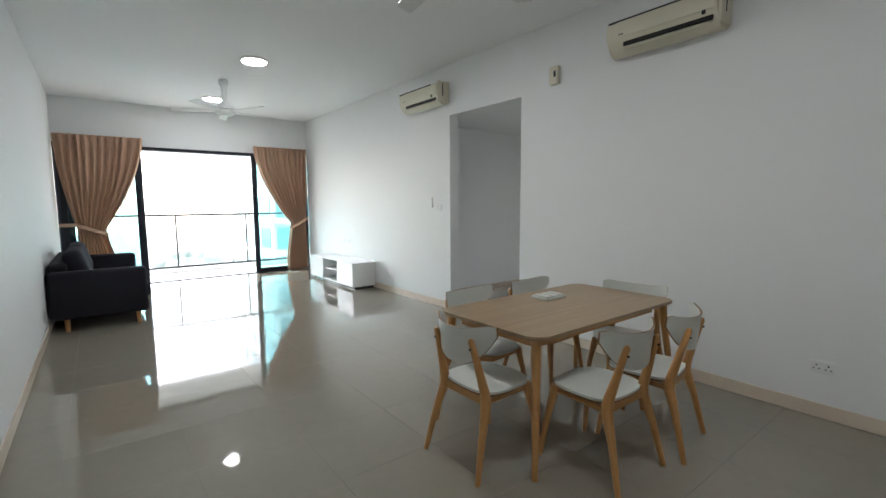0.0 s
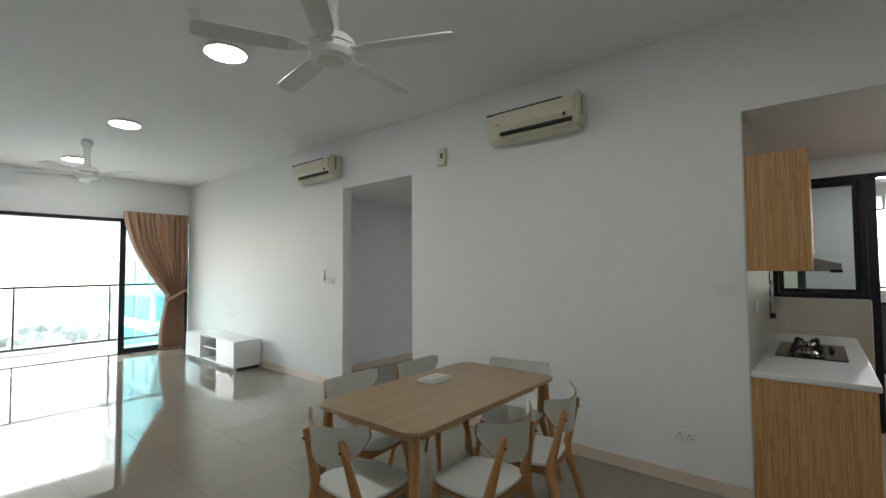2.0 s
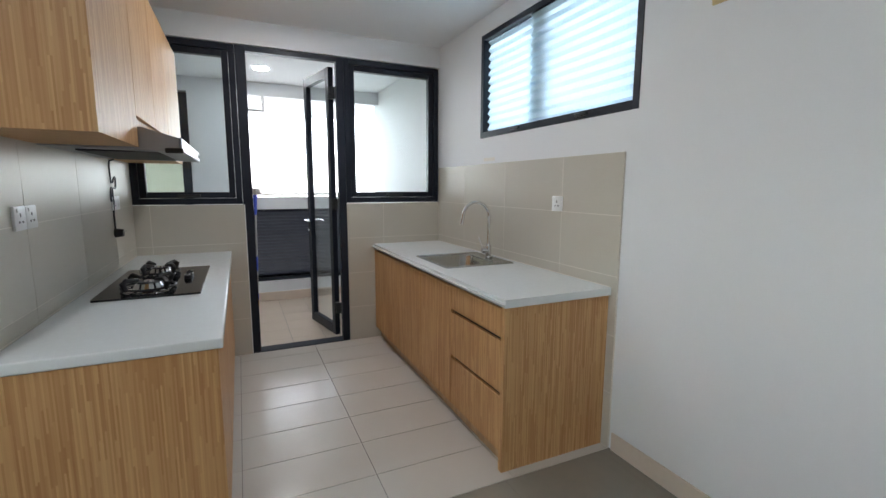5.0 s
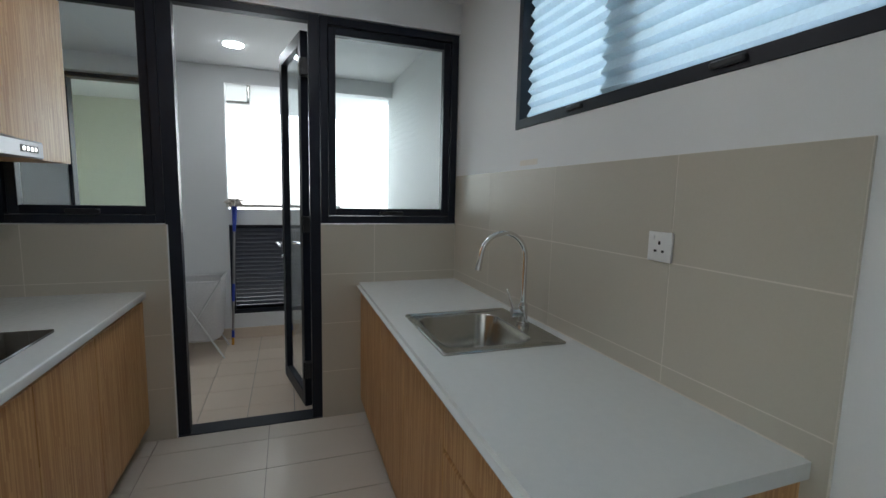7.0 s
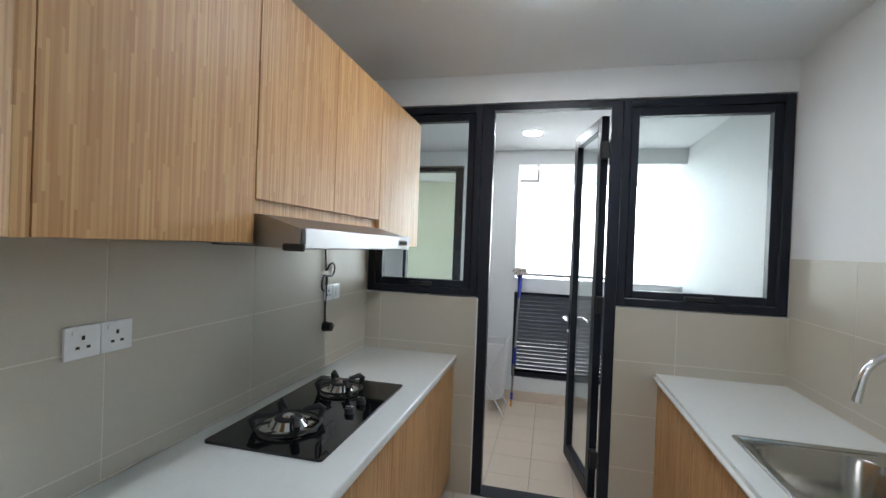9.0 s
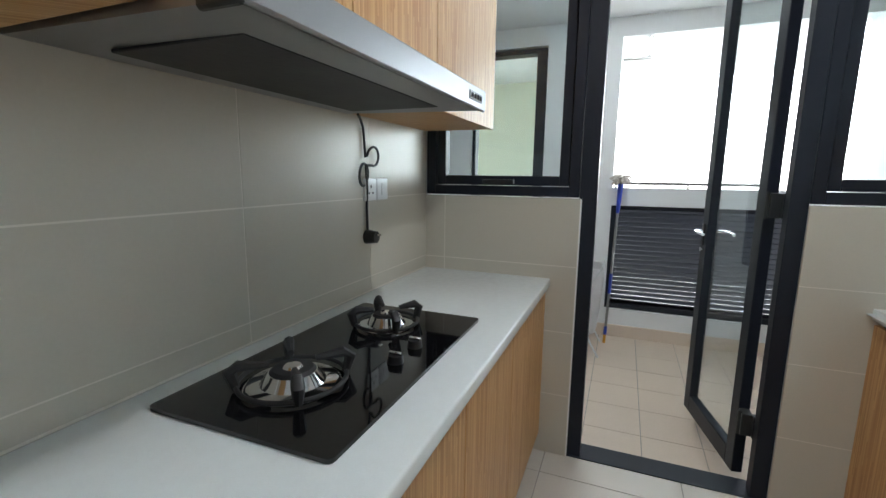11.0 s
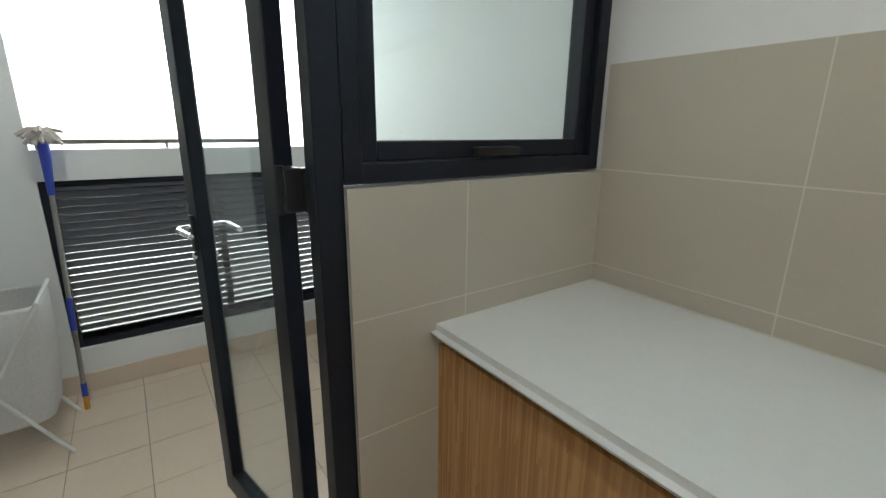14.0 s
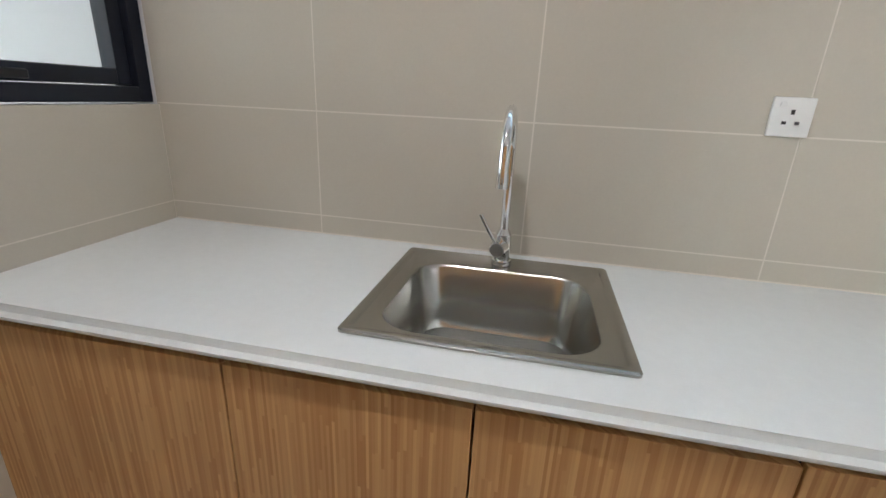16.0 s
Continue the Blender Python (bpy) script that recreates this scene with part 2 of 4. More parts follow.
def cube(x0, x1, y0, y1, z0, z1, bevel=0.0, seg=1):
    return box(bmesh.new(), x0, x1, y0, y1, z0, z1, bevel, seg)


def rod(bm, a, b, r0, r1=None, seg=12):
    a, b = Vector(a), Vector(b)
    d = b - a
    m = Matrix.Translation((a + b) / 2) @ d.to_track_quat("Z", "Y").to_matrix().to_4x4()
    bmesh.ops.create_cone(bm, cap_ends=True, segments=seg, radius1=r0, radius2=r0 if r1 is None else r1, depth=d.length, matrix=m)
    return bm


def tube(bm, pts, r, seg=10):
    """A bent tube through points; r is one radius or one for each point."""
    pts = [Vector(p) for p in pts]
    rs = r if isinstance(r, (list, tuple)) else [r] * len(pts)
    rings, side = [], None
    for i, p in enumerate(pts):
        t = (pts[min(i + 1, len(pts) - 1)] - pts[max(i - 1, 0)]).normalized()
        if side is None:
            side = t.orthogonal().normalized()
        side = (side - t * side.dot(t)).normalized()
        up = t.cross(side)
        rings.append([bm.verts.new(p + rs[i] * (math.cos(2 * math.pi * k / seg) * side + math.sin(2 * math.pi * k / seg) * up)) for k in range(seg)])
    for a, b in zip(rings, rings[1:]):
        for k in range(seg):
            bm.faces.new((a[k], a[(k + 1) % seg], b[(k + 1) % seg], b[k]))
    bm.faces.new(rings[0][::-1])
    bm.faces.new(rings[-1])
    return bm


def slab(bm, outline, z0, z1):
    """A plate with a flat outline of (x, y), between two heights."""
    lo, hi = [bm.verts.new((x, y, z0)) for x, y in outline], [bm.verts.new((x, y, z1)) for x, y in outline]
    k = len(outline)
    bm.faces.new(lo[::-1])
    bm.faces.new(hi)
    for i in range(k):
        bm.faces.new((lo[i], lo[(i + 1) % k], hi[(i + 1) % k], hi[i]))
    return bm


def rounded(x0, x1, y0, y1, r, seg=6):
    pts = []
    for cx, cy, a in ((x1 - r, y1 - r, 0), (x0 + r, y1 - r, 90), (x0 + r, y0 + r, 180), (x1 - r, y0 + r, 270)):
        pts += [(cx + r * math.cos(radians(a + 90 * k / seg)), cy + r * math.sin(radians(a + 90 * k / seg))) for k in range(seg + 1)]
    return pts


def disc(bm, x, y, z0, z1, r0, r1=None, seg=32):
    return rod(bm, (x, y, z0), (x, y, z1), r0, r1, seg)


def mesh_of(name, bm, material, smooth=False):
    bmesh.ops.recalc_face_normals(bm, faces=bm.faces)
    me = bpy.data.meshes.new(name)
    bm.to_mesh(me)
    bm.free()
    me.materials.append(material)
    if smooth:
        me.polygons.foreach_set("use_smooth", [True] * len(me.polygons))
        me.set_sharp_from_angle(angle=radians(40))
    return me


def thing(name, place, label, category, group="", kind=""):
    ob = new(name)
    ob.empty_display_size = 0.05
    ob.location = place
    return tagged(ob, label, category, group, kind)


def part(name, bm, material, parent, label="", smooth=True):
    """One mesh under a thing or a part; bm is in the world's metres, as the thing stands unturned."""
    base = parent if parent.parent is None else parent.parent
    bmesh.ops.translate(bm, verts=bm.verts, vec=-base.location)
    ob = new(name, mesh_of(name, bm, material, smooth))
    ob.parent = parent
    return tagged(ob, label)


def structure(name, bm, material, label, category, smooth=False):
    return tagged(new(name, mesh_of(name, bm, material, smooth)), label, category, "", "structure")


def solo(name, bm, material, label, category, group=""):
    """A thing of one mesh, with its origin at its base."""
    lo = Vector([min(v.co[i] for v in bm.verts) for i in range(3)])
    hi = Vector([max(v.co[i] for v in bm.verts) for i in range(3)])
    at = Vector(((lo.x + hi.x) / 2, (lo.y + hi.y) / 2, lo.z))
    bmesh.ops.translate(bm, verts=bm.verts, vec=-at)
    ob = new(name, mesh_of(name, bm, material, True))
    ob.location = at
    return tagged(ob, label, category, group)


# ---- the plan ----
XL, XW, XK, YS, YK, YB = 0.15, 4.52, 6.785, -2.01, 0.465, 10.12
H, HK, XY, YF = 3.32, 2.66, 8.80, -0.05
COUNTER = 0.88

# floors
structure("floor", cube(XL - 0.2, XW + 0.0, YS - 0.2, YB + 0.1, -0.2, -0.006), LIVGROUT, "grey grout bed under polished living room tiles", "floor")
structure("floor_kitchen", cube(XW, XK + 0.13, YS - 0.2, YK + 0.2, -0.2, -0.006), FLOORGROUT, "grey grout bed under kitchen tiles", "floor")
structure("floor_yard", cube(XK + 0.13, 11.4, YS - 0.2, 3.0, -0.3, YF - 0.006), FLOORGROUT, "grout bed under beige yard tiles", "floor")
structure("floor_corridor", cube(XW, 8.0, YK + 0.2, 6.0, -0.2, 0.0), FLOOR, "polished beige corridor floor", "floor")
structure("floor_balcony", cube(XL - 0.2, 4.9, YB + 0.1, 11.75, -0.25, -0.03), CONCRETE, "pale tiled balcony floor", "floor")

# ceilings
structure("ceiling", cube(XL - 0.2, XW + 0.15, YS - 0.2, YB + 0.2, H, H + 0.2), CEIL, "plain white living room ceiling", "ceiling")
structure("ceiling_kitchen", cube(XW + 0.002, XK + 0.13, YS - 0.2, YK + 0.15, HK, HK + 0.2), CEIL, "plain white lowered kitchen ceiling", "ceiling")
structure("ceiling_corridor", cube(XW + 0.15, 8.0, YK + 0.2, 6.0, 2.66, 2.86), CEIL, "plain white corridor ceiling", "ceiling")
structure("ceiling_yard", cube(XK + 0.13, 11.4, YS - 0.2, 3.0, 2.62, 2.82), CEIL, "plain white yard ceiling", "ceiling")
structure("ceiling_balcony", cube(XL - 0.2, 4.9, YB + 0.2, 11.9, 2.62, 2.9), CEIL, "white balcony soffit", "ceiling")
structure("ceiling_bulkhead", cube(2.2, XW, YS, -1.66, 2.66, H), CEIL, "white boxed bulkhead along the wall", "bulkhead")

# walls
def wall(name, bm, material=WALL, label="plain white painted wall"):
    return structure(name, bm, material, label, "wall")


wall("wall_west", cube(XL - 0.15, XL, YS, YB, 0, H))
wb = cube(XL - 0.15, 4.40, YS - 0.15, YS, 0, H)
box(wb, 4.40, 4.46, YS - 0.15, YS, 0, H)
box(wb, 4.46, 5.99, YS - 0.15, YS, 0, 1.77)
box(wb, 4.46, 5.99, YS - 0.15, YS, 2.53, H)
box(wb, 5.99, XY + 0.2, YS - 0.15, YS, -0.1, H)
wall("wall_south", wb, label="white wall with a high window over the sink")
wb = cube(XW, XW + 0.15, YK, 3.63, 0, H)
box(wb, XW, XW + 0.15, 3.63, 4.915, 2.66, H)
box(wb, XW, XW + 0.15, 4.915, YB, 0, H)
box(wb, XW, XW + 0.15, YS, YK, HK + 0.01, H)
wall("wall_east", wb, label="long white wall with corridor and kitchen openings")
wall("wall_kitchen_north", cube(XW + 0.15, XK + 0.13, YK, YK + 0.15, 0, HK))
wb = cube(XK, XK + 0.13, YS, -1.122, -0.1, 1.248)
box(wb, XK, XK + 0.13, -0.30, YK, -0.1, 1.248)
box(wb, XK, XK + 0.13, YS, YK, 2.48, HK)
wall("wall_kitchen_east", wb, label="low walls and lintel round the yard door")
wall("wall_corridor_north", cube(XW + 0.15, 8.0, 5.60, 5.75, 0, 2.66))
wall("wall_corridor_south", cube(XW + 0.15, 8.0, 3.35, 3.50, 0, 2.66))
# Unseen end wall; its doorway gap is added to let daylight brighten the corridor.
wb = cube(8.0, 8.15, 3.35, 4.0, 0, 2.66)
box(wb, 8.0, 8.15, 4.42, 5.75, 0, 2.66)
box(wb, 8.0, 8.15, 4.0, 4.42, 2.05, 2.66)
wall("wall_corridor_end", wb)
wb = cube(XL - 0.15, XW + 0.15, YB, YB + 0.2, 2.56, H)
wall("wall_north", wb, label="white lintel wall above the balcony doors")
wb = cube(XY, XY + 0.15, YS, -0.375, YF, 0.20)
box(wb, XY, XY + 0.15, YS, -0.375, 1.11, 1.26)
box(wb, XY, XY + 0.15, YS, -0.375, 2.47, 2.62)
box(wb, XY, XY + 0.15, -0.375, 0.22, YF, 2.62)
box(wb, XY, XY + 0.15, 0.22, 0.90, 2.46, 2.62)
box(wb, XY, XY + 0.15, 0.90, 2.6, YF, 2.62)
wall("wall_yard_east", wb, label="white yard parapet with open window and doorway")
wall("wall_yard_north", cube(XK + 0.13, XY, 2.45, 2.60, YF, 2.62))
wall("wall_yard_west", cube(XK - 0.0, XK + 0.13, YK + 0.15, 2.6, YF, 2.62))
# The south side's opening is unseen, added to light this room with daylight.
wb = cube(XY + 0.15, 9.3, 0.05, 0.20, YF, 2.62)
box(wb, 10.7, 11.2, 0.05, 0.20, YF, 2.62)
box(wb, 9.3, 10.7, 0.05, 0.20, YF, 0.9)
box(wb, 9.3, 10.7, 0.05, 0.20, 2.3, 2.62)
box(wb, XY + 0.15, 11.2, 1.75, 1.90, YF, 2.62)
box(wb, 11.05, 11.2, 0.2, 1.75, YF, 2.62)
wall("wall_utility_room", wb, CREAMWALL, "cream walls of the small room past the yard, with an added light opening")

# skirting
def skirting(name, x0, x1, y0, y1):
    structure(name, cube(x0, x1, y0, y1, 0, 0.10, 0.003), SKIRT, "beige tile skirting along the wall", "skirting")


skirting("baseboard_east", XW - 0.012, XW, YK + 0.001, 3.63)
skirting("baseboard_east_north", XW - 0.012, XW, 4.915, YB)
skirting("baseboard_west", XL, XL + 0.012, YS, YB)
skirting("baseboard_south", XL + 0.02, XW - 0.02, YS, YS + 0.012)
skirting("baseboard_corridor", XW + 0.15, 8.0, 5.588, 5.60)
structure("baseboard_yard", cube(XY - 0.012, XY, YS, 0.22, YF, YF + 0.11, 0.003), YFLOOR, "beige tile skirting in the yard", "skirting")


# ---- balcony doors, curtains, outside ----
def framed(th, x0, x1, y0, y1, z0, z1, w=0.05, pane=PANE, along="x", shadow=False, name="sash"):
    """A framed pane in the plane along x or y: four bars in one part, and the pane under it."""
    bm = bmesh.new()
    if along == "x":
        box(bm, x0, x0 + w, y0, y1, z0, z1, 0.003)
        box(bm, x1 - w, x1, y0, y1, z0, z1, 0.003)
        box(bm, x0 + w, x1 - w, y0, y1, z0, z0 + w, 0.003)
        box(bm, x0 + w, x1 - w, y0, y1, z1 - w, z1, 0.003)
        gl = cube(x0 + w, x1 - w, (y0 + y1) / 2 - 0.003, (y0 + y1) / 2 + 0.003, z0 + w, z1 - w)
    else:
        box(bm, x0, x1, y0, y0 + w, z0, z1, 0.003)
        box(bm, x0, x1, y1 - w, y1, z0, z1, 0.003)
        box(bm, x0, x1, y0 + w, y1 - w, z0, z0 + w, 0.003)
        box(bm, x0, x1, y0 + w, y1 - w, z1 - w, z1, 0.003)
        gl = cube((x0 + x1) / 2 - 0.003, (x0 + x1) / 2 + 0.003, y0 + w, y1 - w, z0 + w, z1 - w)
    fr = part(name, bm, FRAME, th)
    g = part("pane", gl, pane, fr)
    g.visible_shadow = shadow
    return fr


bd = thing("door_balcony", (2.3, YB + 0.1, 0), "dark aluminium sliding balcony doors, the middle open", "sliding door", "", "structure")
bm = cube(XL, XW, YB + 0.02, YB + 0.16, 2.50, 2.56)
box(bm, XL, XL + 0.05, YB + 0.02, YB + 0.16, 0, 2.50)
box(bm, XW - 0.05, XW, YB + 0.02, YB + 0.16, 0, 2.50)
box(bm, XL + 0.05, XW - 0.05, YB + 0.02, YB + 0.16, -0.028, 0.012)
part("track_frame", bm, FRAME, bd)
framed(bd, 0.20, 1.36, YB + 0.03, YB + 0.07, 0.012, 2.50, 0.085, TEALPANE)
framed(bd, 0.28, 1.40, YB + 0.09, YB + 0.13, 0.012, 2.50, 0.085, TEALPANE)
framed(bd, 3.33, 4.44, YB + 0.03, YB + 0.07, 0.012, 2.50, 0.085, TEALPANE)
framed(bd, 3.36, 4.47, YB + 0.09, YB + 0.13, 0.012, 2.50, 0.085, TEALPANE)

rail = thing("balcony_railing", (2.3, 11.65, -0.03), "glass balcony railing with thin metal posts and handrail", "railing")
part("handrail", cube(XL - 0.1, 4.9, 11.63, 11.68, 1.235, 1.28, 0.004), RAILING, rail)
part("kerb", cube(XL - 0.1, 4.9, 11.58, 11.74, -0.03, 0.07, 0.01), FARWALL, rail)
for i, x in enumerate((-0.02, 2.04, 3.52, 4.85)):
    part("post", cube(x, x + 0.032, 11.64, 11.67, 0.07, 1.235, 0.003), RAILING, rail)
part("bottom_rail", cube(XL - 0.1, 4.9, 11.635, 11.675, 0.07, 0.115, 0.004), RAILING, rail)
for x, w in ((0.012, 2.0), (2.072, 1.42), (3.552, 1.27)):
    g = part("glass_panel", cube(x + 0.01, x + w, 11.65, 11.66, 0.12, 1.23), PANE, rail)
    g.visible_shadow = False


def curtain(x0, x1, tie0, tie1, low0, low1, label, side):
    """A pleated curtain gathered by a tieback."""
    y = YB - 0.075
    cu = thing("curtain", ((tie0 + tie1) / 2, y, 0.02), label, "curtain", "balcony curtains")
    bm, rows, cols, folds = bmesh.new(), 44, 170, 11
    grid = []
    for r in range(rows + 1):
        z = 2.70 - (2.70 - 0.04) * r / rows
        if z > 1.08:
            k = ((2.70 - z) / (2.70 - 1.08)) ** 1.7
            a, b = x0 + (tie0 - x0) * k, x1 + (tie1 - x1) * k
        else:
            k = min(1.0, (1.08 - z) / 0.8)
            k = k * k * (3 - 2 * k)
            a, b = tie0 + (low0 - tie0) * k, tie1 + (low1 - tie1) * k
        row = []
        for c in range(cols + 1):
            u = c / cols
            amp = 0.044 + 0.022 * noise.noise((u * 7, z * 0.5, 5 * side))
            if z > 2.62:
                amp *= 0.5
            wob = 0.35 * noise.noise((u * 6, z * 0.8, side))
            yy = y + amp * math.sin(2 * math.pi * folds * (u + 0.05 * noise.noise((u * 4.5, z * 0.25, 2 + side))) + wob * 4) + 0.012 * noise.noise((u * 20, z * 2, 3))
            yy -= 0.03 * max(0.0, 1 - abs(z - 1.08) / 0.3)
            row.append(bm.verts.new((a + (b - a) * u + 0.006 * noise.noise((u * 11, z * 3, 9)), yy, z)))
        grid.append(row)
    for r in range(rows):
        for c in range(cols):
            bm.faces.new((grid[r][c], grid[r][c + 1], grid[r + 1][c + 1], grid[r + 1][c]))
    cl = part("cloth", bm, CURTAIN, cu)
    sol = cl.modifiers.new("thickness", "SOLIDIFY")
    sol.thickness = 0.003
    ring = []
    cx, rx = (tie0 + tie1) / 2, (tie1 - tie0) / 2 + 0.02
    outer = XL + 0.02 if side < 0 else XW - 0.02
    band = bmesh.new()
    lo, hi = [], []
    for k in range(25):
        a = 2 * math.pi * k / 24
        x = cx + rx * math.cos(a)
        zc = 1.06 + 0.09 * (x - cx) / rx * side
        lo.append(band.verts.new((x, y - 0.015 + 0.085 * math.sin(a), zc - 0.035)))
        hi.append(band.verts.new((x, y - 0.015 + 0.085 * math.sin(a), zc + 0.035)))
    for k in range(24):
        band.faces.new((lo[k], lo[k + 1], hi[k + 1], hi[k]))
    box(band, min(outer, cx + side * rx * 0.8), max(outer, cx + side * rx * 0.8), y - 0.01, y + 0.0, 1.12, 1.18)
    tb = part("tieback", band, CURTAIN, cu, "beige cloth tieback")
    tb.modifiers.new("thickness", "SOLIDIFY").thickness = 0.004
    part("curtain_rail", cube(x0 - 0.01, x1 + 0.01, y - 0.012, y + 0.012, 2.695, 2.715, 0.003), WHITEPL, cu)
    part("hem", cube(low0 + 0.01, low1 - 0.01, y - 0.02, y + 0.02, 0.02, 0.045, 0.004), CURTAIN, cu)


curtain(XL + 0.02, 1.42, 0.40, 0.80, 0.35, 0.95, "beige pleated curtain tied back behind the sofa", -1)
curtain(3.36, XW - 0.03, 4.08, 4.40, 3.98, 4.42, "beige pleated curtain tied back beside the television wall", 1)

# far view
structure("ground", cube(-900, 900, -900, 900, -46, -45), HAZED_GROUND, "ground far below, its green greyed by painted haze", "ground")
tb = thing("apartment_building", (22, 52, -45), "white apartment block with teal glass bands", "building")
part("wall", cube(14, 30, 44, 60, -45, 24), FARWALL, tb)
for f in range(-12, 8):
    z = f * 3.1
    part("slab", cube(13.2, 30.5, 42.6, 44, z - 0.35, z + 0.05), FARWALL, tb)
    if -9 < f < 7:
        for k in range(5):
            wx = 14.3 + 3.1 * k
            part("window", cube(wx, wx + 2.6, 43.9, 43.98, z + 0.2, z + 2.3), FARGLASS, tb, smooth=False)
        for k in range(4):
            wy = 44.8 + 3.8 * k
            part("window", cube(13.9, 13.98, wy, wy + 3.0, z + 0.2, z + 2.3), FARGLASS, tb, smooth=False)
rng = random.Random(4)
bm = bmesh.new()
for i in range(260):
    x, y, r = rng.uniform(-160, 120), rng.uniform(95, 330), rng.uniform(3, 7)
    v = bmesh.ops.create_icosphere(bm, subdivisions=2, radius=r, matrix=pose(x, y, -45 + r * 0.7 + rng.uniform(0, 9)))["verts"]
    for p in v:
        p.co += Vector((rng.uniform(-1, 1), rng.uniform(-1, 1), rng.uniform(-1, 1))) * r * 0.22
tagged(new("far_woods", mesh_of("far_woods", bm, HAZED_LEAF)), "green tree tops far below the balcony, haze painted into their colour", "trees", "", "stuff")


# ---- living room ----
def cushion(bm, x0, x1, y0, y1, z0, z1, r=0.05):
    box(bm, x0, x1, y0, y1, z0, z1, r, 4)
    return bm


so = thing("sofa", (0.65, 7.97, 0), "charcoal fabric sofa with wooden legs against the wall", "sofa")
SY0, SY1 = 6.83, 9.08
part("base", cushion(bmesh.new(), 0.22, 1.10, SY0 + 0.02, SY1 - 0.02, 0.15, 0.30, 0.02), SOFA, so)
part("armrest", cushion(bmesh.new(), 0.17, 1.13, SY0, SY0 + 0.19, 0.15, 0.715, 0.045), SOFA, so)
part("armrest", cushion(bmesh.new(), 0.17, 1.13, SY1 - 0.19, SY1, 0.15, 0.715, 0.045), SOFA, so)
part("backrest", cushion(bmesh.new(), 0.17, 0.36, SY0 + 0.192, SY1 - 0.192, 0.15, 0.80, 0.05), SOFA, so)
half = (SY1 - SY0 - 0.40) / 2
for k in range(2):
    y0 = SY0 + 0.195 + k * (half + 0.01)
    part("seat_cushion", cushion(bmesh.new(), 0.36, 1.18, y0, y0 + half, 0.30, 0.49, 0.05), SOFA, so)
    b = cushion(bmesh.new(), -0.10, 0.10, -half / 2 + 0.01, half / 2 - 0.01, -0.22, 0.22, 0.085)
    bmesh.ops.transform(b, matrix=pose(0.45, y0 + half / 2, 0.73, 0, -16, 0), verts=b.verts)
    part("back_cushion", b, SOFA, so)
for x in (0.32, 1.02):
    for y in (SY0 + 0.08, SY1 - 0.08):
        part("leg", rod(bmesh.new(), (x, y, 0), (x, y, 0.16), 0.022, 0.03), BIRCH, so, "wooden leg")

tv = thing("tv_cabinet", (4.28, 8.0, 0), "low glossy white television cabinet with open shelf", "cabinet")
TX, TY0, TY1 = 4.06, 7.02, 8.92
t3 = (TY1 - TY0) / 3
b = cube(TX + 0.02, XW - 0.02, TY0, TY1, 0.44, 0.462, 0.002)
box(b, TX + 0.02, XW - 0.02, TY0, TY1, 0.05, 0.072, 0.002)
for y in (TY0, TY0 + t3 - 0.01, TY0 + 2 * t3 - 0.01, TY1 - 0.02):
    box(b, TX + 0.02, XW - 0.02, y, y + 0.02, 0.072, 0.44)
box(b, XW - 0.03, XW - 0.022, TY0 + 0.02, TY1 - 0.02, 0.072, 0.44)
part("body", b, LACQUER, tv)
part("shelf", cube(TX + 0.05, XW - 0.03, TY0 + t3 + 0.012, TY0 + 2 * t3 - 0.012, 0.25, 0.268), LACQUER, tv)
for y in (TY0, TY0 + 2 * t3 + 0.002):
    part("cabinet_door", cube(TX, TX + 0.018, y + 0.002, y + t3 - 0.004, 0.055, 0.455, 0.002), LACQUER, tv)
part("plinth", cube(TX + 0.06, XW - 0.04, TY0 + 0.03, TY1 - 0.03, 0, 0.05), BLACK, tv)


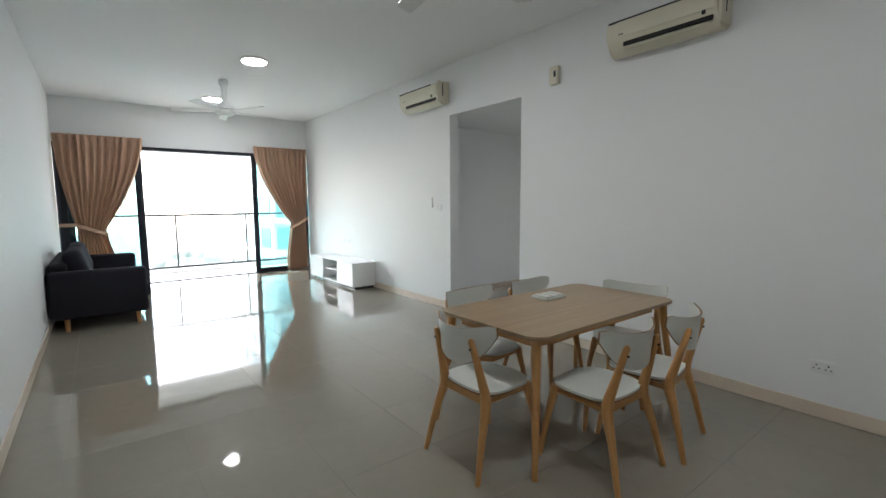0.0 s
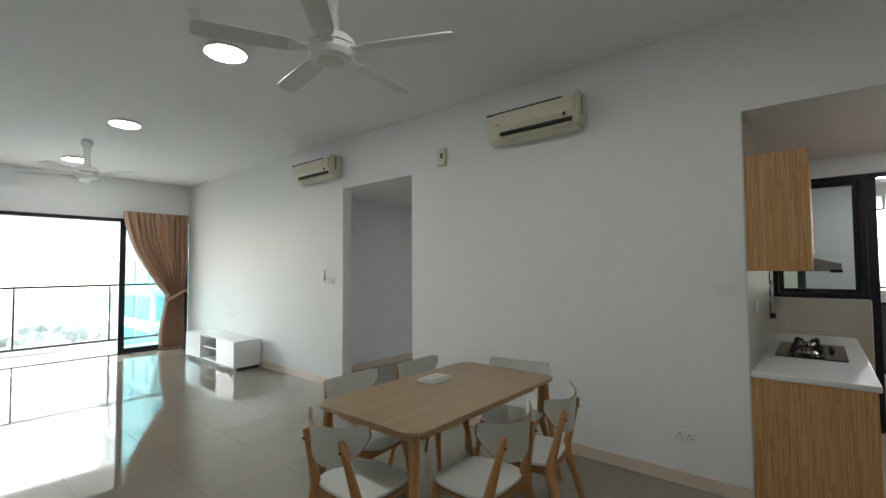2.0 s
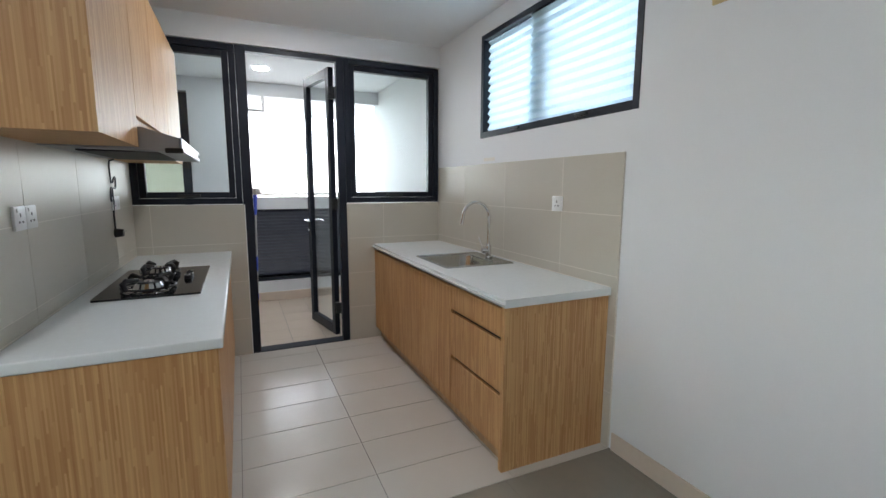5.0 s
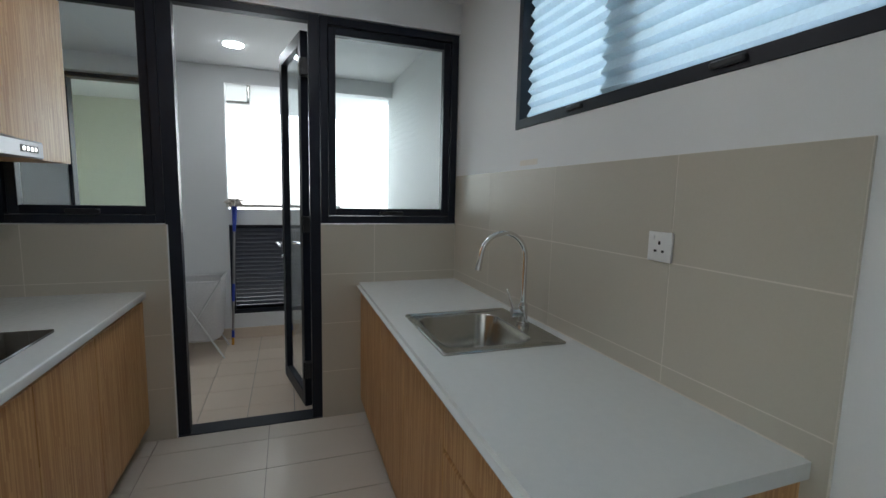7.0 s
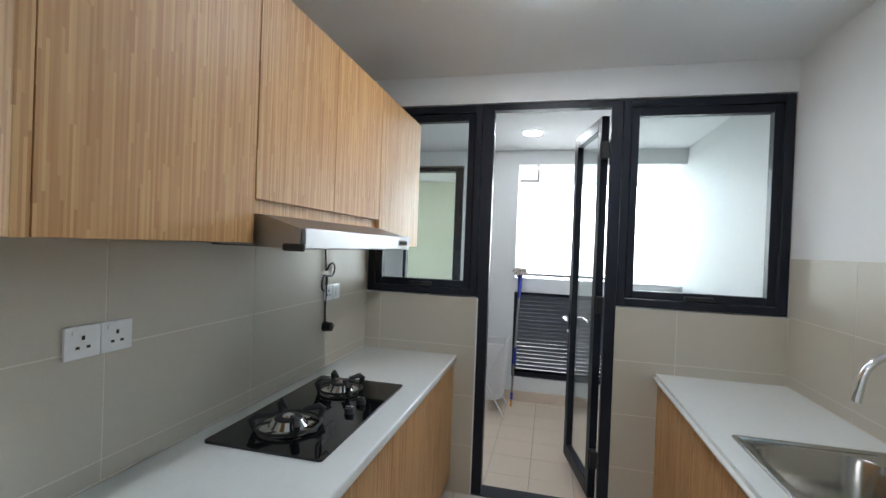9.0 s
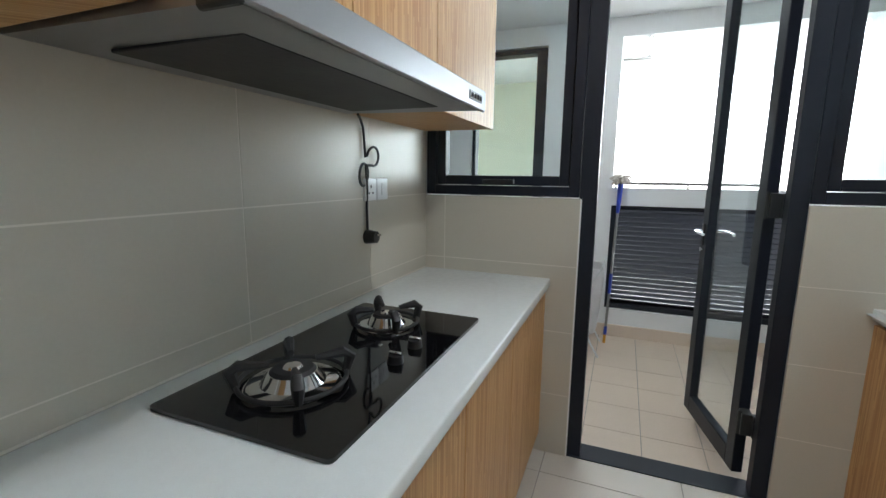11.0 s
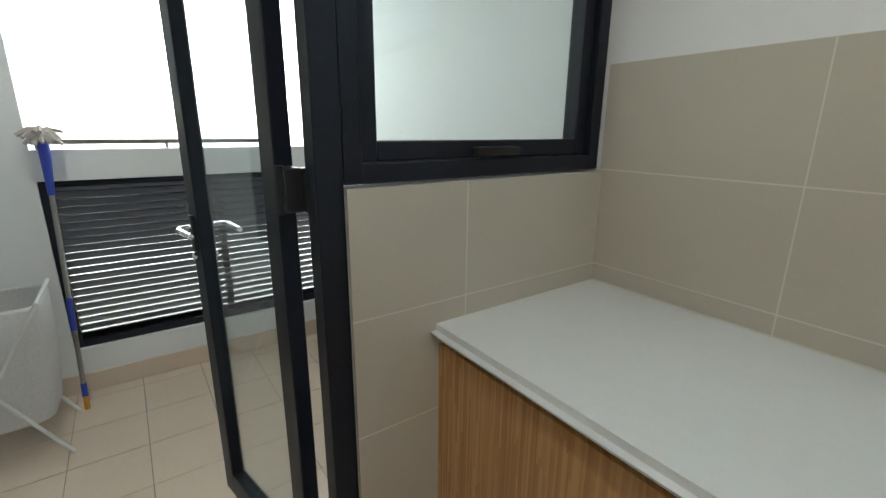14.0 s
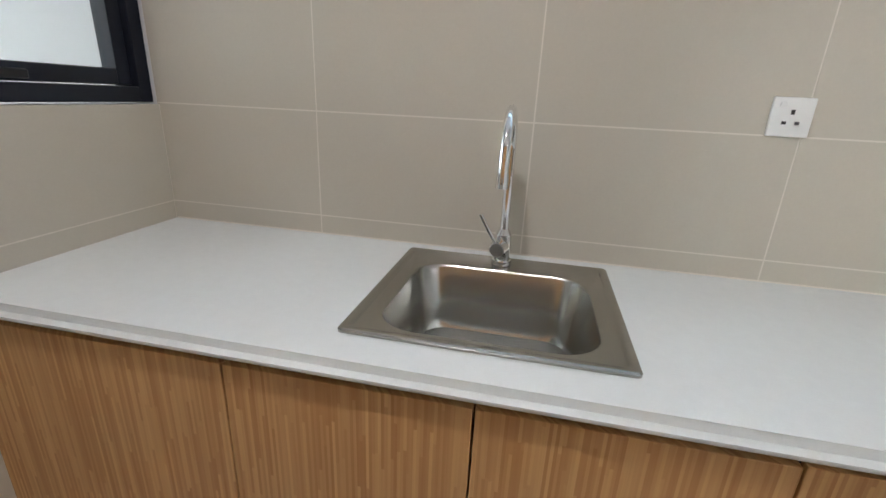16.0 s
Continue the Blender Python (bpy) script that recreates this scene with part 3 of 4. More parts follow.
def aircon(y0, y1, z0, group="air conditioners on the long wall"):
    """A split unit with a rounded front, air slot and end caps."""
    ac = thing("air_conditioner", (XW - 0.1, (y0 + y1) / 2, z0), "cream wall-mounted split air conditioner", "air conditioner", group)
    hz, d = 0.305, 0.215
    prof = [(0, 0.02), (0.06, 0), (0.13, 0.012), (0.175, 0.055), (0.20, 0.10), (d, 0.13), (d, 0.25), (0.19, 0.275), (0.0, hz)]
    b = bmesh.new()
    ra = [b.verts.new((XW - p, y0, z0 + q)) for p, q in prof]
    rb = [b.verts.new((XW - p, y1, z0 + q)) for p, q in prof]
    b.faces.new(ra)
    b.faces.new(rb[::-1])
    for i in range(len(prof)):
        j = (i + 1) % len(prof)
        b.faces.new((ra[i], ra[j], rb[j], rb[i]))
    part("casing", b, CREAM, ac)
    part("front_panel", cube(XW - d - 0.008, XW - d + 0.002, y0 + 0.012, y1 - 0.10, z0 + 0.125, z0 + 0.262, 0.004), CREAM, ac)
    b = cube(-0.008, 0.008, y0 + 0.03, y1 - 0.15, -0.030, 0.030)
    bmesh.ops.transform(b, matrix=Matrix.Translation((XW - 0.189, 0, z0 + 0.083)) @ pose(0, 0, 0, 0, 24, 0), verts=b.verts)
    part("air_slot", b, BLACK, ac)
    b = cube(-0.005, 0.005, y0 + 0.035, y1 - 0.155, -0.026, 0.026, 0.002)
    bmesh.ops.transform(b, matrix=Matrix.Translation((XW - 0.183, 0, z0 + 0.048)) @ pose(0, 0, 0, 0, 42, 0), verts=b.verts)
    part("flap", b, CREAM, ac)
    part("end_cap", cube(XW - d + 0.02, XW - 0.005, y0 - 0.025, y0 + 0.002, z0 + 0.03, z0 + 0.30, 0.008, 2), CREAM, ac)
    part("grille_slit", cube(XW - d - 0.0092, XW - d + 0.004, y0 + 0.10, y1 - 0.02, z0 + 0.252, z0 + 0.266), BLACK, ac, "dark intake slit")
    part("end_vent", cube(XW - 0.125, XW - 0.110, y0 - 0.0275, y0 - 0.024, z0 + 0.11, z0 + 0.27, 0.001), IRON, ac)
    part("indicator", cube(XW - d - 0.012, XW - d, y0 + 0.075, y0 + 0.10, z0 + 0.10, z0 + 0.13, 0.002), BLACK, ac)
    part("marking", cube(XW - d - 0.0095, XW - d, y1 - 0.16, y1 - 0.115, z0 + 0.145, z0 + 0.153), BLACK, ac)


aircon(1.57, 2.45, 2.75)
aircon(4.94, 5.82, 2.79)
tm = thing("wall_sensor", (XW - 0.02, 3.16, 2.70), "small cream box with dark slot high on the wall", "sensor")
part("case", cube(XW - 0.05, XW, 3.10, 3.21, 2.69, 2.87, 0.008, 2), CREAM, tm)
part("slot", cube(XW - 0.0525, XW - 0.05, 3.125, 3.15, 2.76, 2.82), BLACK, tm)


def plate(name, centre, face, w, h, label, gangs=1, pins=True, material=WHITEPL, group=""):
    """A wall plate with rockers or a three-pin outlet. face: the wall's way out, as 'x-', 'y+' or 'y-'."""
    th = thing(name, centre, label, name.replace("_", " "), group)
    c = Vector(centre)
    turn = {"x-": 0, "y-": 90, "y+": -90}[face]
    M = Matrix.Translation(c) @ pose(0, 0, 0, 0, 0, turn)

    def put(nm, b, mat, lab=""):
        bmesh.ops.transform(b, matrix=M, verts=b.verts)
        part(nm, b, mat, th, lab)

    put("faceplate", cube(-0.010, 0.0, -w / 2, w / 2, -h / 2, h / 2, 0.003, 2), material)
    g = w / gangs
    for k in range(gangs):
        y = -w / 2 + g * (k + 0.5)
        if pins:
            b = cube(-0.0108, -0.009, y - 0.004, y + 0.004, 0.006, 0.017)
            for s in (-1, 1):
                box(b, -0.0108, -0.009, y + s * 0.014 - 0.005, y + s * 0.014 + 0.005, -0.017, -0.010)
            put("pin_hole", b, BLACK)
            put("rocker", cube(-0.0135, -0.009, y + 0.018, y + 0.030, 0.022, 0.034, 0.001), WHITEPL)
        else:
            put("rocker", cube(-0.0135, -0.009, y - 0.011, y + 0.011, -h * 0.28, h * 0.28, 0.002), WHITEPL)
    return th


plate("light_switch", (XW, 0.59, 1.438), "x-", 0.12, 0.086, "double white light switch by the kitchen opening", 2, False)
plate("wall_socket", (XW, 0.866, 0.355), "x-", 0.13, 0.086, "white socket low on the long wall", 2, True)
plate("light_switch", (XW, 5.13, 1.42), "x-", 0.086, 0.086, "white light switch beside the corridor opening", 2, False)
plate("light_switch", (XW, 5.225, 1.42), "x-", 0.086, 0.086, "white fan switch beside the corridor opening", 1, False)
rc = thing("remote_holder", (XW, 5.33, 1.42), "small white remote in a wall holder", "remote")
part("cradle", cube(XW - 0.03, XW, 5.295, 5.365, 1.42, 1.49, 0.004), WHITEPL, rc)
part("remote", cube(XW - 0.025, XW - 0.006, 5.305, 5.355, 1.43, 1.57, 0.004), WHITEPL, rc)
plate("wall_socket", (XW, 8.05, 0.78), "x-", 0.146, 0.086, "white socket above the television cabinet", 2, True)
plate("television_outlet", (XW, 8.30, 0.78), "x-", 0.146, 0.086, "white aerial outlet above the television cabinet", 2, False)
plate("thermostat_plate", (4.082, YS, 2.155), "y+", 0.086, 0.09, "yellowed blank plate high on the wall", 1, False, YELLOWED)


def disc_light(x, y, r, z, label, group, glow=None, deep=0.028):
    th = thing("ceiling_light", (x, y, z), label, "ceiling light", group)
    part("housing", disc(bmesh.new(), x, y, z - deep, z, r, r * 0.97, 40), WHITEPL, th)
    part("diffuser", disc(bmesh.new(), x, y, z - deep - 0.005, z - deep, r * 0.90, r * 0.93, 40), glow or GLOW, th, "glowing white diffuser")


# The lamp at y 1.00 is unseen, added to brighten the dining end.
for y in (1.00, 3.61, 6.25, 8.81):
    disc_light(2.40, y, 0.16, H, "round white surface ceiling light, switched on, in a row with one added", "living room ceiling lights")
disc_light(5.85, -0.745, 0.068, HK, "small round recessed kitchen downlight, switched on", "downlights", SPOT, 0.006)
disc_light(8.07, -0.54, 0.085, 2.62, "small round yard downlight, switched on", "downlights", None, 0.006)
solo("smoke_detector", disc(bmesh.new(), 2.03, 3.23, H - 0.03, H, 0.035, 0.05, 24), WHITEPL, "small white smoke detector on the ceiling", "detector")


def ceiling_fan(x, y, turn, label):
    """A fan on a tapered stem: domed motor, a gap, a shallow bowl with a flat lens, five plank blades."""
    f = thing("ceiling_fan", (x, y, H), label, "ceiling fan", "ceiling fans")

    def lathe(pr, seg=32):
        b = bmesh.new()
        for (r0, z0), (r1, z1) in zip(pr, pr[1:]):
            rod(b, (x, y, H - z1), (x, y, H - z0), r1, r0, seg)
        return b

    part("canopy", lathe([(0.050, 0.0), (0.068, 0.02), (0.066, 0.07), (0.045, 0.10)]), WHITEPL, f)
    part("stem", lathe([(0.042, 0.10), (0.036, 0.20), (0.040, 0.31), (0.052, 0.36)]), WHITEPL, f)
    m = part("motor", lathe([(0.055, 0.36), (0.105, 0.375), (0.132, 0.40), (0.138, 0.435)]), WHITEPL, f)
    part("motor_gap", lathe([(0.128, 0.435), (0.128, 0.443)]), BLACK, m, "dark gap round the motor")
    w = part("light_bowl", lathe([(0.138, 0.443), (0.134, 0.475), (0.115, 0.50), (0.088, 0.512)]), WHITEPL, f)
    part("lens", lathe([(0.085, 0.512), (0.080, 0.520), (0.04, 0.523)]), PLYWHITE, w)
    for k in range(5):
        a = turn + 72 * k
        b = slab(bmesh.new(), [(0.19, -0.045), (0.26, -0.060), (0.70, -0.068), (0.735, -0.055), (0.72, 0.050), (0.69, 0.062), (0.26, 0.056), (0.19, 0.04)], -0.003, 0.003)
        bmesh.ops.transform(b, matrix=pose(x, y, H - 0.455, 0, 0, a) @ pose(0, 0, 0, 11, 0, 0), verts=b.verts)
        bl = part("blade", b, FANWHITE, f)
        b = cube(0.11, 0.24, -0.032, 0.032, -0.005, 0.006, 0.004)
        bmesh.ops.transform(b, matrix=pose(x, y, H - 0.458, 0, 0, a) @ pose(0, 0, 0, 8, 0, 0), verts=b.verts)
        part("blade_arm", b, WHITEPL, bl)


ceiling_fan(2.40, 2.22, 9, "white five-blade ceiling fan over the dining area")
ceiling_fan(2.29, 7.47, 10, "white five-blade ceiling fan over the sofa area")


# ---- dining ----
dt = thing("dining_table", (3.21, 2.02, 0), "pale oak dining table with rounded corners and tapered legs", "table")
DX0, DX1, DY0, DY1, DZ = 2.455, 4.00, 1.615, 2.48, 0.772
b = slab(bmesh.new(), rounded(DX0, DX1, DY0, DY1, 0.09), DZ - 0.022, DZ)
bmesh.ops.bevel(b, geom=[e for e in b.edges if abs(e.verts[0].co.z - e.verts[1].co.z) < 1e-5], offset=0.006, segments=2, affect="EDGES")
part("tabletop", b, OAK, dt)
b = bmesh.new()
box(b, DX0 + 0.16, DX1 - 0.16, DY0 + 0.10, DY0 + 0.122, DZ - 0.09, DZ - 0.022)
box(b, DX0 + 0.16, DX1 - 0.16, DY1 - 0.122, DY1 - 0.10, DZ - 0.09, DZ - 0.022)
box(b, DX0 + 0.10, DX0 + 0.122, DY0 + 0.13, DY1 - 0.13, DZ - 0.09, DZ - 0.022)
box(b, DX1 - 0.122, DX1 - 0.10, DY0 + 0.13, DY1 - 0.13, DZ - 0.09, DZ - 0.022)
part("apron", b, BIRCH, dt)
for sx, x in ((-1, DX0 + 0.07), (1, DX1 - 0.07)):
    for sy, y in ((-1, DY0 + 0.07), (1, DY1 - 0.07)):
        b = tube(bmesh.new(), [(x, y, DZ - 0.022), (x + sx * 0.01, y + sy * 0.01, 0.60), (x + sx * 0.085, y + sy * 0.075, 0.0)], [0.029, 0.026, 0.017], 12)
        part("leg", b, BIRCH, dt)


def chair():
    """White bent-ply chair on splayed birch legs, facing +y, origin under the seat's middle."""
    ch = thing("dining_chair", (0, 0, 0), "birch dining chair with curved white ply seat and back", "chair", "chairs round the dining table")
    out = []
    for k in range(40):
        a = 2 * math.pi * k / 40
        c, s = math.cos(a), math.sin(a)
        w = 0.215 - 0.018 * s
        out.append((w * math.copysign(abs(c) ** 0.62, c), 0.205 * math.copysign(abs(s) ** 0.62, s)))
    b = slab(bmesh.new(), out, 0.443, 0.457)
    for v in b.verts:
        v.co.z += 0.10 * v.co.x ** 2 + 0.012 * max(0, -v.co.y) - 0.25 * max(0, v.co.y - 0.13) ** 2 * 4
    part("seat", b, PLYWHITE, ch)
    part("seat_edge", slab(bmesh.new(), [(x * 0.992, y * 0.992) for x, y in out], 0.436, 0.4435), PLYEDGE, ch, "bare birch edge under the seat")
    b, g0 = bmesh.new(), []
    for i in range(17):
        u = -1 + i / 8
        x = 0.248 * math.copysign(abs(u) ** 0.93, u)
        y = -0.262 + 0.115 * u * u
        top = 0.818 + 0.032 * u * u - (0.014 if abs(u) > 0.97 else 0)
        low = 0.612 + 0.02 * abs(u) + 0.15 * abs(u) ** 3.2
        col = []
        for j in range(7):
            z = low + (top - low) * j / 6
            lean = -0.10 * (z - 0.62)
            col.append((b.verts.new((x, y + lean, z)), b.verts.new((x, y + lean - 0.011, z))))
        g0.append(col)
    for i in range(16):
        for j in range(6):
            p, q, r, s = g0[i][j], g0[i + 1][j], g0[i + 1][j + 1], g0[i][j + 1]
            b.faces.new((p[0], q[0], r[0], s[0]))
            b.faces.new((p[1], s[1], r[1], q[1]))
        for j, fl in ((0, 0), (6, 1)):
            p, q = g0[i][j], g0[i + 1][j]
            b.faces.new((p[0], p[1], q[1], q[0]))
    for j in range(6):
        for i in (0, 16):
            p, q = g0[i][j], g0[i][j + 1]
            b.faces.new((p[0], q[0], q[1], p[1]))
    bk = part("backrest", b, PLYWHITE, ch, "curved white ply back with a bare brown edge")
    bk.data.materials.append(PLYEDGE)
    for p in bk.data.polygons:
        p.material_index = 1 if p.index >= 224 or p.index % 14 >= 12 else 0
    for s in (-1, 1):
        b = tube(bmesh.new(), [(s * 0.232, -0.295, 0), (s * 0.205, -0.235, 0.25), (s * 0.182, -0.188, 0.40), (s * 0.176, -0.190, 0.46), (s * 0.160, -0.236, 0.64), (s * 0.150, -0.268, 0.755), (s * 0.149, -0.271, 0.768)],
                 [0.015, 0.021, 0.030, 0.028, 0.020, 0.017, 0.010], 10)
        part("leg", b, BIRCH, ch)
        b = rod(bmesh.new(), (s * 0.153, -0.282, 0.715), (s * 0.153, -0.240, 0.715), 0.0065)
        part("screw", b, BLACK, bk)
        b = tube(bmesh.new(), [(s * 0.222, 0.215, 0), (s * 0.193, 0.178, 0.27), (s * 0.165, 0.15, 0.432)], [0.014, 0.020, 0.027], 10)
        part("leg", b, BIRCH, ch)
        part("side_rail", rod(bmesh.new(), (s * 0.165, 0.15, 0.405), (s * 0.17, -0.19, 0.40), 0.015), BIRCH, ch)
    part("front_rail", cube(-0.16, 0.16, 0.135, 0.155, 0.385, 0.432, 0.003), BIRCH, ch)
    part("rear_rail", cube(-0.165, 0.165, -0.195, -0.175, 0.385, 0.432, 0.003), BIRCH, ch)
    return ch


first = chair()
SEATS = [(2.465, 2.00, -90), (2.885, 1.548, 0), (3.395, 1.515, 10), (2.885, 2.45, 185), (3.54, 2.43, 183), (3.85, 1.93, 100)]
for x, y, a in SEATS[1:]:
    copy_thing(first, pose(x, y, 0, 0, 0, a))
first.matrix_basis = pose(*SEATS[0][:2], 0, 0, 0, SEATS[0][2])
tr = thing("paper_tray", (3.33, 2.26, DZ), "pale crinkled paper tray on the dining table", "tray")
b = slab(bmesh.new(), rounded(3.21, 3.45, 2.17, 2.33, 0.03), DZ + 0.001, DZ + 0.016)
part("tray", b, PLYWHITE, tr)
for k in range(3):
    part("fold", cube(3.225 + 0.072 * k, 3.285 + 0.072 * k, 2.185, 2.315, DZ + 0.016, DZ + 0.028, 0.006, 2), PLYWHITE, tr)


# ---- kitchen: windows and yard door ----
def bar_frame(name, y0, y1, z0, z1, label):
    th = thing(name, (XK + 0.06, (y0 + y1) / 2, z0), label, "window", "", "structure")
    b = bmesh.new()
    o, x0, x1 = 0.045, XK + 0.015, XK + 0.105
    box(b, x0, x1, y0, y0 + o, z0, z1, 0.002)
    box(b, x0, x1, y1 - o, y1, z0, z1, 0.002)
    box(b, x0, x1, y0 + o, y1 - o, z0, z0 + o, 0.002)
    box(b, x0, x1, y0 + o, y1 - o, z1 - o, z1, 0.002)
    part("window_frame", b, FRAME, th)
    fr = framed(th, XK + 0.035, XK + 0.090, y0 + o + 0.003, y1 - o - 0.003, z0 + o + 0.003, z1 - o - 0.003, 0.045, PANE, "y")
    ym = (y0 + y1) / 2
    b = cube(XK - 0.003, XK + 0.03, ym - 0.075, ym + 0.075, z0 + o + 0.008, z0 + o + 0.032, 0.004)
    part("window_handle", b, BLACK, fr)


bar_frame("window_1", YS + 0.005, -1.125, 1.255, 2.475, "dark aluminium framed window beside the yard door")
bar_frame("window_2", -0.285, YK - 0.005, 1.255, 2.475, "dark aluminium framed window above the hob counter")
dr = thing("door_yard", (XK + 0.06, -1.04, 0), "dark aluminium glazed yard door standing open", "door", "", "structure")
b = cube(XK + 0.01, XK + 0.072, -1.122, -1.060, YF, 2.475, 0.002)
box(b, XK + 0.01, XK + 0.072, -0.362, -0.288, YF, 2.475, 0.002)
box(b, XK + 0.01, XK + 0.072, -1.060, -0.362, 2.435, 2.475, 0.002)
part("door_frame", b, FRAME, dr)
part("threshold", cube(XK + 0.0, XK + 0.13, -1.120, -0.30, YF, 0.004), FRAME, dr)
HX, HY, LW = XK + 0.115, -1.030, 0.665
LM = Matrix.Translation((HX, HY, 0)) @ pose(0, 0, 0, 0, 0, 12) @ pose(0, -0.043, 0)


def leafed(b):
    bmesh.ops.transform(b, matrix=LM, verts=b.verts)
    return b


b = bmesh.new()
box(b, 0.045, 0.115, -0.002, 0.045, 0.012, 2.425, 0.003)
box(b, LW - 0.073, LW, -0.002, 0.045, 0.012, 2.425, 0.003)
box(b, 0.115, LW - 0.073, -0.002, 0.045, 0.012, 0.105, 0.003)
box(b, 0.115, LW - 0.073, -0.002, 0.045, 2.345, 2.425, 0.003)
leaf = part("door_leaf", leafed(b), FRAME, dr)
g = part("pane", leafed(cube(0.115, LW - 0.073, 0.017, 0.024, 0.105, 2.345)), PANE, leaf)
g.visible_shadow = False
for s in (-1, 1):
    yb = 0.045 if s > 0 else -0.002
    b = cube(LW - 0.052, LW - 0.022, min(yb, yb + s * 0.01), max(yb, yb + s * 0.01), 0.98, 1.10, 0.004)
    part("escutcheon", leafed(b), BLACK, leaf)
    b = tube(bmesh.new(), [(LW - 0.037, yb, 1.06), (LW - 0.037, yb + s * 0.045, 1.06), (LW - 0.06, yb + s * 0.055, 1.06), (LW - 0.155, yb + s * 0.05, 1.055)], 0.009)
    part("handle", leafed(b), CHROME, leaf, "chrome lever handle")
    part("lock_cylinder", leafed(rod(bmesh.new(), (LW - 0.037, yb, 0.96), (LW - 0.037, yb + s * 0.014, 0.96), 0.013)), CHROME, leaf)
for z in (0.28, 1.24, 2.20):
    b = cube(XK + 0.073, XK + 0.12, -1.085, -1.060, z - 0.05, z + 0.05, 0.003)
    box(b, XK + 0.10, XK + 0.165, -1.062, -1.020, z - 0.05, z + 0.05, 0.003)
    rod(b, (HX + 0.006, HY + 0.012, z - 0.055), (HX + 0.006, HY + 0.012, z + 0.055), 0.009)
    part("hinge", b, RAILING, dr, "dark grey hinge")

hw = thing("window_high", (5.21, YS - 0.07, 1.77), "dark framed high window with white pleated blinds", "window", "", "structure")
WX0, WX1, WZ0, WZ1, WM = 4.46, 5.99, 1.77, 2.53, 5.27
b = cube(WX0, WX0 + 0.04, YS - 0.12, YS + 0.004, WZ0, WZ1, 0.002)
box(b, WX1 - 0.04, WX1, YS - 0.12, YS + 0.004, WZ0, WZ1, 0.002)
box(b, WX0 + 0.04, WX1 - 0.04, YS - 0.12, YS + 0.004, WZ0, WZ0 + 0.045, 0.002)
box(b, WX0 + 0.04, WX1 - 0.04, YS - 0.12, YS + 0.004, WZ1 - 0.04, WZ1, 0.002)
box(b, WM - 0.045, WM + 0.045, YS - 0.12, YS - 0.068, WZ0 + 0.045, WZ1 - 0.04, 0.002)
part("window_frame", b, FRAME, hw)
for a, c in ((WX0 + 0.04, WM - 0.045), (WM + 0.045, WX1 - 0.04)):
    g = part("pane", cube(a, c, YS - 0.105, YS - 0.099, WZ0 + 0.045, WZ1 - 0.04), PANE, hw)
    g.visible_shadow = False
for a, c, yo in ((WX0 + 0.012, WM + 0.10, 0.0), (WM + 0.02, WX1 - 0.012, -0.026)):
    b, n, prev = bmesh.new(), 12, None
    step = (WZ1 - WZ0 - 0.06) / n
    for k in range(2 * n + 1):
        z = WZ0 + 0.05 + step * (k // 2) + (0.30 * step if k % 2 else 0)
        y = YS - 0.034 + yo + (0.024 if k % 2 else 0.0)
        cur = [b.verts.new((a + (c - a) * u / 10 + 0.004 * (k % 2) * (1 if u == 10 else -1 if u == 0 else 0), y, z - 0.004 * math.sin(math.pi * u / 10))) for u in range(11)]
        if prev:
            for u in range(10):
                b.faces.new((prev[u], prev[u + 1], cur[u + 1], cur[u]))
        prev = cur
    # Extra strips behind the creases, added to draw their shadow lines.
    for k in range(n):
        z, y = WZ0 + 0.05 + step * k, YS - 0.040 + yo
        q = [b.verts.new(p) for p in ((a, y, z - 0.003), (c, y, z - 0.003), (c, y, z + 0.30 * step), (a, y, z + 0.30 * step))]
        b.faces.new(q)
    part("pleated_blind", b, PLEAT, hw, "white pleated blind with hidden strips added to darken its creases", smooth=False)
for x in (4.85, 5.5):
    part("catch", cube(x - 0.05, x + 0.05, YS - 0.01, YS + 0.018, WZ0 + 0.016, WZ0 + 0.036, 0.005), BLACK, hw)


# ---- kitchen: cabinets ----
def front(name, y, out, x0, x1, z0, z1, parent, material=WOOD):
    """A cabinet front in the plane y, facing out (+1 or -1 along y)."""
    b = cube(x0 + 0.0022, x1 - 0.0022, min(y, y - out * 0.018), max(y, y - out * 0.018), z0, z1, 0.0012)
    return part(name, b, material, parent)


SEAMS = (4.545, 5.155, 5.645, 6.125, XK)
FL, FR = -0.163, -1.362
# hob side
for k, (a, c) in enumerate(zip(SEAMS, SEAMS[1:])):
    u = thing("base_cabinet", ((a + c) / 2, 0.15, 0), "striped wood laminate base cabinet under the hob counter", "cabinet", "hob side base cabinets")
    part("body", cube(a + (0.018 if k == 0 else 0.0005), c - 0.0005, FL + 0.034, YK - 0.012, 0.10, COUNTER - 0.04), PLAINWOOD, u)
    front("cabinet_door", FL, -1, a + (0.018 if k == 0 else 0), c, 0.10, COUNTER - 0.060, u)
    part("toe_kick", cube(a + (0.02 if k == 0 else 0.0), c, FL + 0.05, FL + 0.065, 0, 0.10), PLAINWOOD, u)
    if k == 0:
        part("end_panel", cube(XW + 0.008, a + 0.0175, FL - 0.002, YK - 0.003, 0.0, COUNTER - 0.041, 0.001), WOOD, u)
b = cube(XW + 0.0, XK - 0.009, -0.182, YK - 0.011, COUNTER - 0.04, COUNTER, 0.007, 3)
wt = thing("worktop", (5.65, 0.14, COUNTER - 0.04), "white speckled worktop over the hob cabinets", "worktop")
part("slab", b, STONE, wt)
part("sealant", cube(XW + 0.01, XK - 0.012, YK - 0.0108, YK - 0.0085, COUNTER - 0.002, COUNTER + 0.004, 0.001), GROUT, wt)

